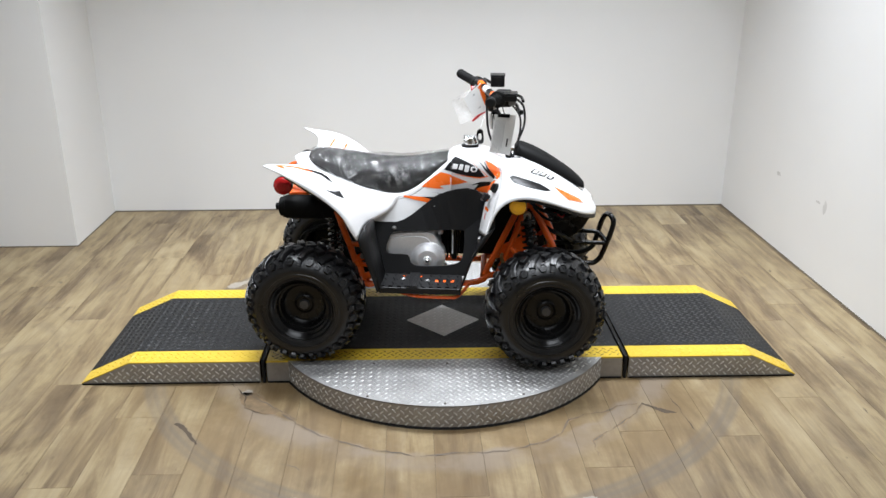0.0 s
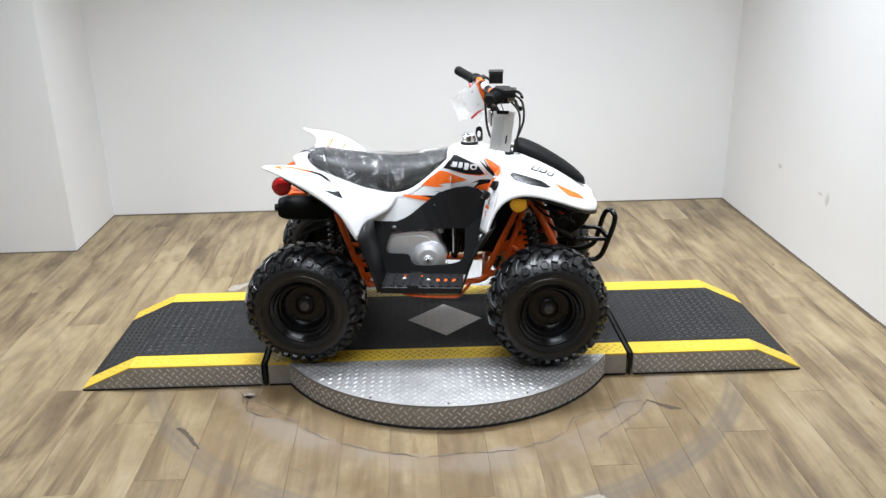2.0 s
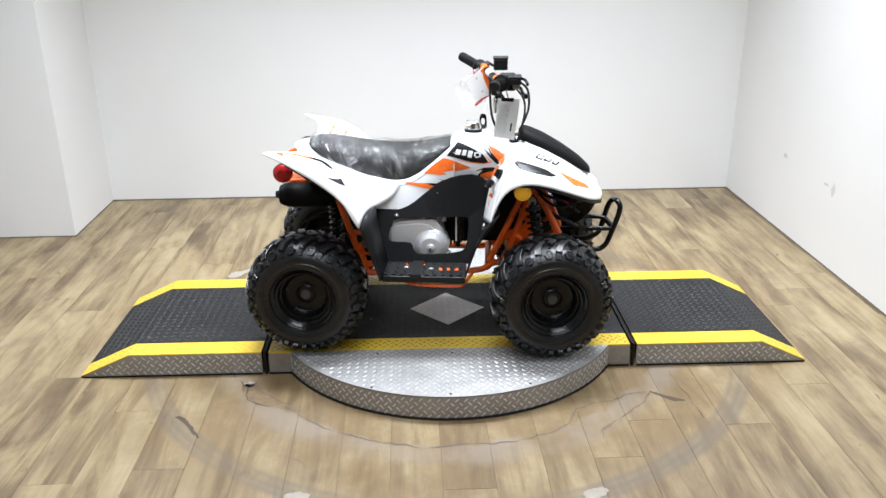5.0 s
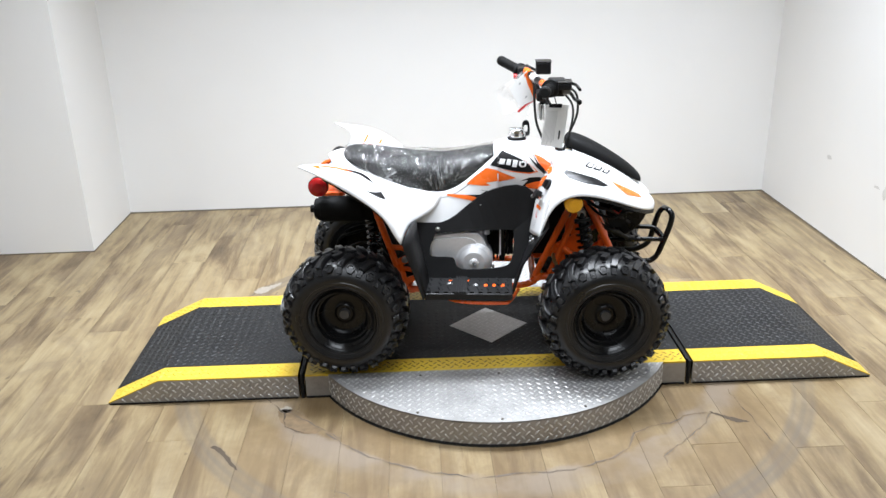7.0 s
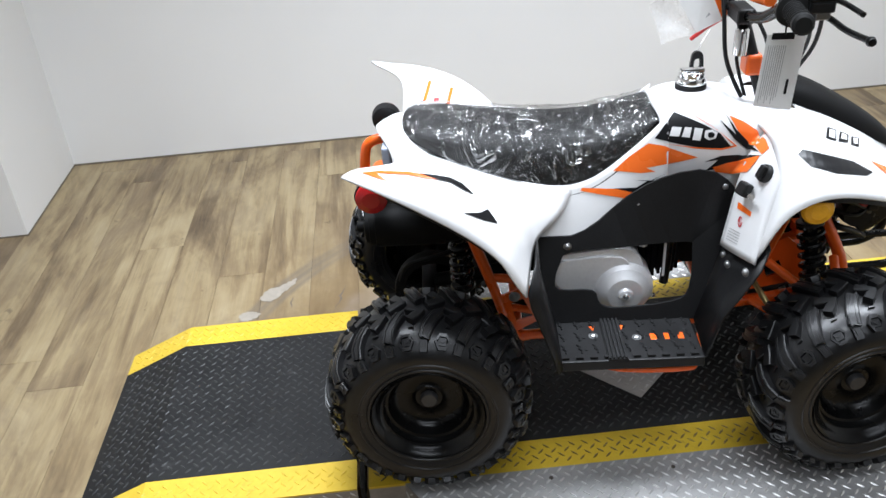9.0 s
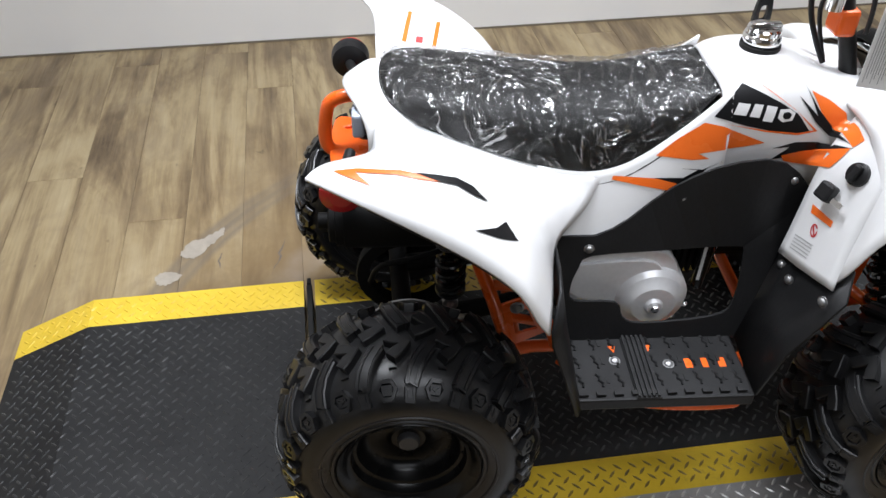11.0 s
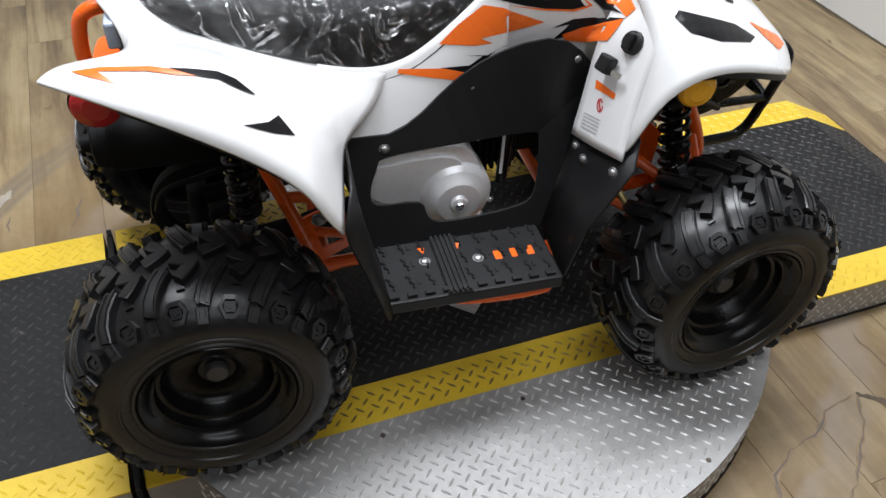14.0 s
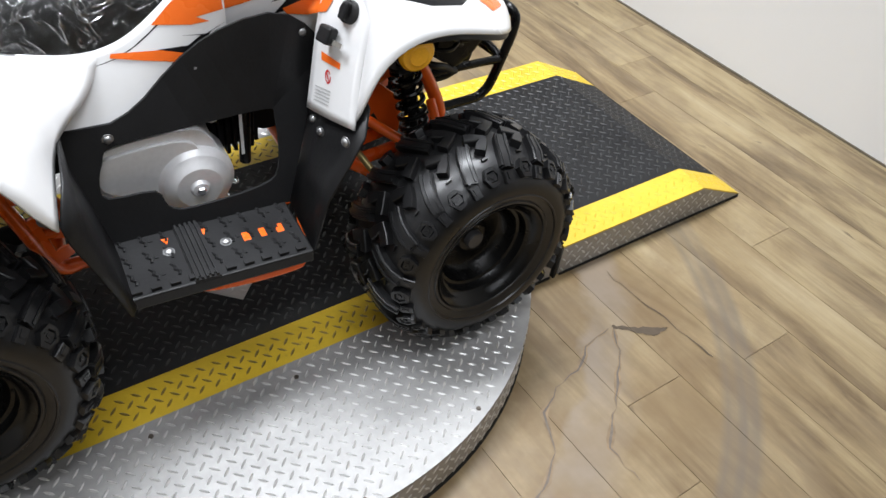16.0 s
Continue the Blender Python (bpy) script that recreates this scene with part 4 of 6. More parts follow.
for flip in (False, True):
    shell(part("fender_shade", grid(offset_rows([r[1:] for r in REAR[1:5]], 0.012), flip=flip), BLACK_PL, atv, "black sheet standing in for shade inside the fender"), 0.002, 1)
    shell(part("fender_shade", grid(offset_rows(FRONT[3:], 0.014), flip=flip), BLACK_PL, atv, "black sheet standing in for shade inside the fender"), 0.002, 1)
shell(part("seat_base", grid([[(u, s * h * 0.9, b - 0.03) for s in (-1, -0.4, 0.4, 1)] for u, t, b, h in SEAT]), BLACK_PL, atv, "black seat base"), 0.004, 1)


def both(name, make, material, label="", smooth=True):
    for s in (1, -1):
        part(name, make(s), material, atv, label, smooth)


def rod(name, pts, r, material, label="", parent=None, curve=5):
    return part(name, tube(pts, r, curve=curve), material, parent or atv, label, True)


# -- orange frame --
both("frame_tube", lambda s: tube([(-0.318, s * -0.165, 0.585), (-0.304, s * -0.160, 0.535), (-0.268, s * -0.155, 0.42), (-0.232, s * -0.15, 0.305), (-0.20, s * -0.145, 0.292)], 0.011, curve=4), ORANGE, "orange painted steel tube")
both("frame_tube", lambda s: tube([(-0.275, s * -0.152, 0.445), (-0.215, s * -0.152, 0.43), (-0.17, s * -0.15, 0.345), (-0.155, s * -0.148, 0.298)], 0.009, curve=4), ORANGE, "orange painted steel tube")
both("frame_tube", lambda s: tube([(-0.255, s * -0.15, 0.375), (-0.165, s * -0.15, 0.352)], 0.008), ORANGE, "orange painted steel tube")
both("frame_rail", lambda s: tube([(-0.225, s * -0.146, 0.294), (0.0, s * -0.135, 0.292), (0.17, s * -0.115, 0.300), (0.215, s * -0.105, 0.335)], 0.011, curve=4), ORANGE, "orange painted steel rail")
both("frame_tube", lambda s: tube([(0.195, s * -0.105, 0.325), (0.255, s * -0.10, 0.455), (0.308, s * -0.10, 0.572)], 0.011, curve=3), ORANGE, "orange painted steel tube")
both("frame_tube", lambda s: tube([(0.245, s * -0.10, 0.335), (0.29, s * -0.10, 0.45), (0.33, s * -0.10, 0.572)], 0.010, curve=3), ORANGE, "orange painted steel tube")
both("frame_tube", lambda s: tube([(0.300, s * -0.10, 0.575), (0.350, s * -0.10, 0.582), (0.385, s * -0.10, 0.525), (0.436, s * -0.10, 0.425), (0.442, s * -0.10, 0.375), (0.39, s * -0.10, 0.345), (0.20, s * -0.10, 0.318)], 0.012, curve=4), ORANGE, "orange painted steel tube")
both("frame_gusset", lambda s: plate([(0.235, 0.42), (0.33, 0.47), (0.375, 0.43), (0.37, 0.365), (0.27, 0.345)], [[(0.29, 0.40), (0.32, 0.415), (0.335, 0.385), (0.30, 0.375)]], lambda a, b, d: (a, s * (-0.090 + d), b), 0.005), ORANGE, "orange painted gusset", False)
both("frame_bracket", lambda s: box((0.425, min(s * -0.13, s * -0.085), 0.362), (0.458, max(s * -0.13, s * -0.085), 0.384)), ORANGE, "orange painted bracket", False)
both("frame_plate", lambda s: plate([(-0.262, 0.40), (-0.205, 0.425), (-0.168, 0.345), (-0.232, 0.31)], [[(-0.235, 0.385), (-0.21, 0.395), (-0.19, 0.35), (-0.225, 0.338)]], lambda a, b, d: (a, s * (-0.158 + d), b), 0.005), ORANGE, "orange painted gusset with a lightening hole", False)
for s in (1, -1):
    bolt(atv, (-0.228, s * -0.166, 0.405), (0, -s, 0), 0.009)
rod("frame_cross", [(-0.22, -0.14, 0.296), (-0.22, 0.14, 0.296)], 0.011, ORANGE, "orange painted cross tube", curve=0)
rod("frame_cross", [(0.19, -0.11, 0.312), (0.19, 0.11, 0.312)], 0.011, ORANGE, "orange painted cross tube", curve=0)
rod("frame_cross", [(0.325, -0.10, 0.576), (0.325, 0.10, 0.576)], 0.011, ORANGE, "orange painted cross tube", curve=0)
rod("frame_cross", [(-0.312, -0.16, 0.560), (-0.312, 0.16, 0.560)], 0.011, ORANGE, "orange painted cross tube", curve=0)
rod("frame_spine", [(0.20, 0, 0.66), (0.05, 0, 0.60), (-0.15, 0, 0.565), (-0.45, 0, 0.64)], 0.016, ORANGE, "orange painted spine tube")

# -- rear rack handle --
rod("rack_loop", [(-0.442, 0.022, 0.581), (-0.489, 0.022, 0.581), (-0.517, 0.022, 0.589), (-0.524, 0.022, 0.614), (-0.518, 0.022, 0.659), (-0.508, 0.022, 0.676), (-0.486, 0.022, 0.684), (-0.459, 0.022, 0.683)], 0.0108, ORANGE, "orange painted handle loop")
part("rack_plate", plate(smoothed([(-0.518, -0.070), (-0.480, -0.072), (-0.445, -0.066), (-0.445, 0.060), (-0.480, 0.066), (-0.518, 0.062)], 4), [smoothed([(-0.502, -0.046), (-0.490, -0.041), (-0.478, -0.046), (-0.490, -0.051)]), smoothed([(-0.502, 0.036), (-0.490, 0.041), (-0.478, 0.036), (-0.490, 0.031)])], lambda a, b, d: (a + 0.004, b + 0.044, 0.578 + d), 0.014), ORANGE, atv, "orange painted rack plate", bevel=0.003)
part("reflector", box((-0.476, -0.066, 0.662), (-0.458, -0.028, 0.700)), plain("pale_reflector", (0.42, 0.47, 0.58), 0.25), atv, "pale grey reflector under the tail", bevel=0.004)
part("rack_bar", box((-0.496, -0.006, 0.574), (-0.441, 0.104, 0.586)), ORANGE, atv, "orange painted rack bar", bevel=0.003)
part("tail_box", box((-0.470, -0.025, 0.630), (-0.40, 0.07, 0.700)), BLACK_PL, atv, "black plastic box under the tail", bevel=0.008)


# -- lamps --
def puck(p, r, depth, s, lens, label):
    m = Matrix.Translation(p)
    body = part("lamp_body", lathe([(0.0, s * -depth), (r * 0.55, s * -depth), (r * 0.92, s * -depth * 0.8), (r, s * -depth * 0.3), (r, 0.0), (r * 0.9, 0.0)], n=32, m=m), BLACK_PL, atv, "black lamp housing", True)
    prof = [(r * 0.93, 0.0), (r * 0.92, s * 0.007), (r * 0.80, s * 0.011), (r * 0.55, s * 0.012), (r * 0.5, s * 0.0135), (r * 0.2, s * 0.014), (0.0, s * 0.014)]
    part("lens", lathe(prof, n=32, m=m), lens, body, label, True)
    part("lamp_stalk", tube([Vector(p) + Vector((0, s * -depth, 0)), Vector(p) + Vector((0.01, s * -(depth + 0.05), 0.01))], 0.008), BLACK_PL, body, "", True)


for s in (-1, 1):
    puck((-0.487, s * 0.196, 0.662), 0.032, 0.030, s, RED, "round red rear lens")
    puck((0.301, s * 0.254, 0.625), 0.030, 0.036, s, AMBER, "round amber lens")

# -- silencer, rear axle, swing arm --
part("silencer", lathe([(0.0, -0.528), (0.009, -0.528), (0.012, -0.5275), (0.012, -0.5125), (0.031, -0.512), (0.0335, -0.510), (0.034, -0.502), (0.038, -0.501), (0.0385, -0.490), (0.0415, -0.489), (0.0415, -0.36), (0.0385, -0.357), (0.037, -0.335), (0.020, -0.315), (0.016, -0.26), (0.0, -0.26)], n=32, axis="X", m=Matrix.Translation((0, -0.145, 0.574))), BLACK_MT, atv, "matt black silencer", True)
rod("exhaust_pipe", [(-0.27, -0.145, 0.574), (-0.2, -0.10, 0.55), (-0.1, -0.07, 0.52), (0.06, -0.05, 0.48)], 0.013, BLACK_MT, "black exhaust pipe")
rod("rear_axle", [(-0.40, -0.27, WHEEL_W), (-0.422, 0.27, WHEEL_W)], 0.018, BLACK_MT, "black axle tube", curve=0)
both("swing_arm", lambda s: tube([(-0.12, s * -0.06, 0.35), (-0.25, s * -0.07, 0.32), (-0.40, s * -0.07, 0.30)], 0.017, curve=3), BLACK_MT, "black steel swing arm")
part("chain_guard", lathe([(0.070, 0.05), (0.092, 0.05), (0.094, 0.055), (0.092, 0.075), (0.070, 0.075)], n=40, m=Matrix.Translation((-0.40, 0, WHEEL_W))), BLACK_MT, atv, "black chain guard", True)
part("brake_disc", lathe([(0.02, -0.092), (0.075, -0.092), (0.075, -0.096), (0.02, -0.096)], n=40, m=Matrix.Translation((-0.40, 0, WHEEL_W))), GREYMETAL, atv, "steel brake disc")
rod("brake_hose", [(-0.46, -0.11, 0.42), (-0.44, -0.13, 0.47), (-0.38, -0.14, 0.495), (-0.30, -0.12, 0.51), (-0.2, -0.09, 0.53)], 0.0045, BLACK_MT, "black rubber hose")


def shock(name, a, b, r, turns, wire):
    """Damper with a coil spring from a to b."""
    a, b = Vector(a), Vector(b)
    d = (b - a).normalized()
    x = d.orthogonal().normalized()
    y = d.cross(x)
    L = (b - a).length
    damper = part(name, tube([a, a + d * L * 0.45], r * 0.62, bm=tube([a + d * L * 0.4, b], r * 0.34)), BLACK_GL, atv, "black damper with coil spring", True)
    n = turns * 14
    pts = [a + d * L * (0.12 + 0.72 * k / n) + r * (math.cos(2 * math.pi * k / 14) * x + math.sin(2 * math.pi * k / 14) * y) for k in range(n + 1)]
    part("coil_spring", tube(pts, wire, sides=7), BLACK_GL, damper, "glossy black coil spring", True)
    for t in (0.10, 0.86):
        q = (Vector((0, 0, 1)).rotation_difference(d)).to_matrix().to_4x4()
        part("spring_seat", lathe([(0.0, -0.004), (r * 1.15, -0.004), (r * 1.2, 0.0), (r * 1.15, 0.004), (0, 0.004)], n=20, axis="Z", m=Matrix.Translation(a + d * L * t) @ q), BLACK_PL, damper)
    for p in (a, b):
        part("eye", lathe([(0.006, -0.012), (0.013, -0.012), (0.013, 0.012), (0.006, 0.012)], n=16, m=Matrix.Translation(p)), GREYMETAL, damper)


for s in (1, -1):
    shock("front_shock", (0.337, s * -0.148, 0.560), (0.366, s * -0.195, 0.345), 0.022, 8, 0.0048)
shock("rear_shock", (-0.332, -0.125, 0.570), (-0.331, -0.115, 0.380), 0.021, 7, 0.0045)

# -- front suspension arms and steering --
both("wishbone", lambda s: tube([(0.265, s * -0.11, 0.335), (0.385, s * -0.222, 0.300)], 0.010, bm=tube([(0.44, s * -0.11, 0.335), (0.405, s * -0.222, 0.300)], 0.010)), ORANGE, "orange painted lower wishbone")
both("wishbone", lambda s: tube([(0.29, s * -0.11, 0.425), (0.388, s * -0.212, 0.372)], 0.009, bm=tube([(0.42, s * -0.11, 0.43), (0.402, s * -0.212, 0.372)], 0.009)), ORANGE, "orange painted upper wishbone")
both("steering_knuckle", lambda s: box((0.382, min(s * -0.205, s * -0.235), 0.26), (0.418, max(s * -0.205, s * -0.235), 0.385)), BLACK_PL, "black steering knuckle", False)
both("tie_rod", lambda s: tube([(0.262, s * -0.03, 0.385), (0.255, s * -0.15, 0.40), (0.292, s * -0.215, 0.345)], 0.006, curve=3), BRASS, "yellow plated tie rod")

# -- front bumper --
NEAR = [(0.43, -0.03, 0.345), (0.500, -0.02, 0.343), (0.576, -0.012, 0.342), (0.596, -0.010, 0.349), (0.611, -0.010, 0.367), (0.628, -0.010, 0.415), (0.644, -0.010, 0.467), (0.649, -0.008, 0.501), (0.641, 0.004, 0.517), (0.636, 0.030, 0.515)]
FAR = [(0.632, 0.055, 0.508), (0.619, 0.062, 0.488), (0.604, 0.062, 0.433), (0.591, 0.062, 0.385), (0.561, 0.062, 0.362), (0.524, 0.064, 0.354), (0.43, 0.070, 0.352)]
bumper = rod("bumper", NEAR + FAR, 0.0095, BLACK_GL, "glossy black tubular front bumper")
rod("bumper_bar", [(0.47, 0.035, 0.446), (0.56, 0.034, 0.449), (0.600, 0.030, 0.446), (0.620, 0.015, 0.432), (0.628, -0.006, 0.418)], 0.008, BLACK_GL, "", bumper)
rod("bumper_bar", [(0.43, -0.016, 0.419), (0.559, -0.013, 0.421), (0.632, -0.010, 0.419)], 0.008, BLACK_GL, "", bumper)
rod("bumper_stay", [(0.632, -0.010, 0.419), (0.612, 0.062, 0.424)], 0.007, BLACK_GL, "", bumper, 0)
bm = plate(smoothed([(0.400, 0.566), (0.53, 0.566), (0.566, 0.560), (0.553, 0.522), (0.531, 0.486), (0.493, 0.456), (0.473, 0.471), (0.44, 0.53)], 2), [], lambda a, b, d: (a, d - 0.065, b), 0.14)
part("headlight_housing", bm, BLACK_GL, atv, "glossy black headlight housing", bevel=0.008)
rod("front_cable", [(0.42, -0.09, 0.555), (0.435, -0.10, 0.522), (0.452, -0.10, 0.545), (0.470, -0.095, 0.56)], 0.004, BLACK_PL, "black cable loop")
part("connector", box((0.474, -0.082, 0.505), (0.488, -0.066, 0.560)), CHROME, atv, "clear plastic connector", bevel=0.004)
rod("wiring", [(0.40, -0.07, 0.50), (0.43, -0.085, 0.485), (0.46, -0.075, 0.47), (0.50, -0.05, 0.44)], 0.007, BLACK_PL, "black wiring loom")
rod("front_cable", [(0.345, -0.115, 0.600), (0.385, -0.128, 0.575), (0.430, -0.122, 0.560), (0.470, -0.105, 0.530), (0.500, -0.070, 0.500)], 0.0055, BLACK_PL, "black sleeved cable")
rod("front_cable", [(0.352, -0.105, 0.585), (0.395, -0.122, 0.548), (0.440, -0.126, 0.535), (0.480, -0.095, 0.545), (0.515, -0.055, 0.530)], 0.0042, BLACK_PL, "black sleeved cable")
rod("red_wire", [(0.430, -0.112, 0.562), (0.445, -0.122, 0.556), (0.458, -0.116, 0.548), (0.466, -0.104, 0.552)], 0.0026, DECAL_R, "short red wire")
part("wire_plug", box((0.462, -0.118, 0.536), (0.484, -0.100, 0.550)), BLACK_PL, atv, "black wire plug", bevel=0.003)
part("horn", lathe([(0.0, -0.02), (0.03, -0.02), (0.034, 0.0), (0.03, 0.02), (0.0, 0.02)], n=24, m=Matrix.Translation((0.455, -0.085, 0.525))), BLACK_PL, atv, "black horn", True)

# -- engine --
ENG = (-0.004, -0.138, 0.391)
part("crankcase", plate(smoothed([(-0.152, 0.455), (-0.13, 0.474), (-0.02, 0.484), (0.02, 0.47), (0.04, 0.42), (0.03, 0.345), (-0.05, 0.335), (-0.14, 0.37)], 3), [], lambda a, b, d: (a, -0.128 + d, b), 0.19), SILVER, atv, "cast aluminium crankcase", bevel=0.008)
part("engine_side_plate", plate(smoothed([(-0.146, 0.452), (-0.125, 0.464), (-0.03, 0.470), (0.005, 0.450), (0.0, 0.40), (-0.05, 0.372), (-0.13, 0.398), (-0.146, 0.425)], 3), [], lambda a, b, d: (a, -0.1345 + d, b), 0.012), SILVER, atv, "smooth cast aluminium side plate", bevel=0.004)
part("engine_boss", lathe([(0.0, 0.016), (0.007, 0.016), (0.009, 0.012), (0.010, 0.0)], n=18, axis="Z", m=Matrix.Translation((-0.032, -0.110, 0.482))), SILVER, atv, "cast bolt boss", True)
part("engine_boss", lathe([(0.0, 0.020), (0.006, 0.020), (0.008, 0.016), (0.009, 0.0)], n=18, axis="Z", m=Matrix.Translation((0.038, -0.095, 0.470))), SILVER, atv, "cast bolt boss", True)
cover = part("flywheel_cover", lathe([(0.0, -0.0225), (0.012, -0.0225), (0.0145, -0.0195), (0.016, -0.0175), (0.034, -0.0175), (0.036, -0.0170), (0.053, -0.0060), (0.0605, 0.006), (0.061, 0.012), (0.061, 0.06)], n=64, m=Matrix.Translation(ENG)), SILVER, atv, "brushed round aluminium engine cover", True)
cover.data.set_sharp_from_angle(angle=radians(17))
part("cover_nut", lathe([(0.0, -0.0285), (0.006, -0.0285), (0.0075, -0.0265), (0.0075, -0.018)], n=6, m=Matrix.Translation(ENG)), CHROME, atv, "bright hexagon nut")
for k in range(4):
    a = radians(-20 - 28 * k)
    bolt(atv, (ENG[0] + 0.066 * math.cos(a), -0.130, ENG[2] + 0.064 * math.sin(a)), (0, -1, 0), 0.0042, CHROME)
for u, w in ((-0.06, 0.486), (0.005, 0.487)):
    bolt(atv, (u, -0.10, w), (0, -0.3, 1), 0.005, CHROME)
bm = bmesh.new()
box((0.03, -0.04, 0.375), (0.125, 0.04, 0.455), bm)
cylinder = part("cylinder", bm, BLACK_MT, atv, "finned cylinder", bevel=0.004)
for k in range(7):
    part("fin", box((0.045 + k * 0.012, -0.055, 0.36 + k * 0.004), (0.051 + k * 0.012, 0.055, 0.465 + k * 0.004)), BLACK_MT, cylinder)
part("carburettor", box((0.0, -0.03, 0.49), (0.06, 0.04, 0.56)), BLACK_PL, atv, "black intake", bevel=0.006)
# added block that hides the bright disc behind the engine bay
part("dark_backing", box((0.135, -0.005, 0.36), (0.300, 0.085, 0.56)), BLACK_MT, atv, "black box added to darken the gap behind the engine", bevel=0.015)
part("coil_tube", tube([(0.086, -0.095, 0.378), (0.094, -0.095, 0.515)], 0.0095, bm=tube([(0.1, -0.085, 0.40), (0.105, -0.085, 0.505)], 0.006)), BLACK_GL, atv, "black tube with pale printing", True)
part("tube_print", box((0.0785, -0.1062, 0.40), (0.0835, -0.1045, 0.50)), DECAL_W, atv, "pale printed strip")
rod("fuel_hose", [(0.06, -0.06, 0.53), (0.02, -0.085, 0.50), (-0.03, -0.09, 0.50), (-0.1, -0.08, 0.505)], 0.005, BLACK_PL, "black hose")

# -- steering head and handlebar --
rod("steering_stem", [(0.315, 0.0, 0.60), (0.262, 0.0, 0.76), (0.215, 0.008, 0.895)], 0.013, BLACK_PL, "black steering stem", curve=0)
part("stem_clamp", box((0.228, -0.014, 0.785), (0.258, 0.030, 0.826)), ORANGE, atv, "orange painted stem clamp", bevel=0.006)
part("ignition_lock", lathe([(0.0, 0.03), (0.010, 0.03), (0.013, 0.026), (0.013, -0.02), (0.0, -0.02)], n=20, axis="Z", m=Matrix.Translation((0.212, -0.012, 0.850))), CHROME, atv, "chrome lock barrel", True)
part("bar_clamp", box((0.195, -0.030, 0.890), (0.228, 0.040, 0.918)), BLACK_PL, atv, "black handlebar clamp", bevel=0.005)
BAR = [(0.150, 0.250, 0.940), (0.172, 0.150, 0.935), (0.195, 0.075, 0.912), (0.205, 0.030, 0.905), (0.214, -0.020, 0.905), (0.224, -0.080, 0.918), (0.232, -0.140, 0.950), (0.232, -0.195, 0.960)]
rod("handlebar", BAR, 0.0105, BLACK_GL, "black steel handlebar")
for a, b in (((0.228, -0.190, 0.961), (0.204, -0.305, 0.970)), ((0.152, 0.245, 0.941), (0.079, 0.350, 0.965))):
    A, B = Vector(a), Vector(b)
    d = (B - A).normalized()
    q = Vector((0, 0, 1)).rotation_difference(d).to_matrix().to_4x4()
    L = (B - A).length
    prof = [(0.0, L), (0.012, L), (0.0165, L - 0.004), (0.0172, L - 0.010)]
    for k in range(8):
        z = L - 0.014 - k * (L - 0.03) / 8
        prof += [(0.0172, z), (0.0122, z - 0.004), (0.0122, z - 0.007), (0.0172, z - 0.009)]
    prof += [(0.017, 0.014), (0.026, 0.012), (0.027, 0.004), (0.024, 0.0), (0.0, 0.0)]
    part("grip", lathe(prof, n=24, axis="Z", m=Matrix.Translation(A) @ q), RUBBER, atv, "ribbed black rubber grip", True)
# near control: throttle box, reservoir and levers
ctl = part("throttle_box", box((0.222, -0.190, 0.935), (0.272, -0.135, 0.985)), BLACK_PL, atv, "black throttle housing", bevel=0.006)
part("reservoir", box((0.248, -0.215, 0.958), (0.288, -0.160, 0.978)), BLACK_PL, ctl, "black brake fluid reservoir", bevel=0.004)
part("reservoir_lid", box((0.246, -0.217, 0.9785), (0.290, -0.158, 0.983)), BLACK_GL, ctl, "", bevel=0.002)
rod("lever", [(0.272, -0.165, 0.950), (0.288, -0.20, 0.945), (0.292, -0.255, 0.942), (0.300, -0.318, 0.945)], 0.0052, BLACK_GL, "black brake lever", ctl)
part("lever_knob", lathe([(0.0, -0.008), (0.006, -0.006), (0.008, 0.0), (0.006, 0.006), (0.0, 0.008)], n=16, m=Matrix.Translation((0.300, -0.322, 0.945))), BLACK_GL, ctl, "", True)
rod("lever", [(0.280, -0.165, 0.972), (0.300, -0.20, 0.972), (0.306, -0.270, 0.970)], 0.0045, BLACK_GL, "black thumb lever", ctl)
part("lever_pivot", box((0.262, -0.205, 0.944), (0.286, -0.165, 0.962)), GREYMETAL, ctl, "", bevel=0.003)
# far control: switch block, second reservoir, red button
ctl = part("switch_block", box((0.140, 0.185, 0.918), (0.185, 0.248, 0.962)), BLACK_PL, atv, "black switch block", bevel=0.006)
part("stop_button", lathe([(0.0, 0.012), (0.007, 0.012), (0.009, 0.009), (0.009, 0.0)], n=18, axis="X", m=Matrix.Translation((0.138, 0.232, 0.926)) @ Matrix.Rotation(radians(180), 4, "Z")), plain("red_button", (0.6, 0.02, 0.02), 0.35), ctl, "red stop button", True)
part("reservoir", box((0.200, 0.165, 0.942), (0.250, 0.222, 0.980)), BLACK_PL, ctl, "black brake fluid reservoir", bevel=0.004)
part("reservoir_lid", box((0.198, 0.163, 0.9805), (0.252, 0.224, 0.985)), BLACK_GL, ctl, "", bevel=0.002)
rod("lever", [(0.225, 0.20, 0.945), (0.215, 0.26, 0.935), (0.175, 0.345, 0.945)], 0.0052, BLACK_GL, "black brake lever", ctl)
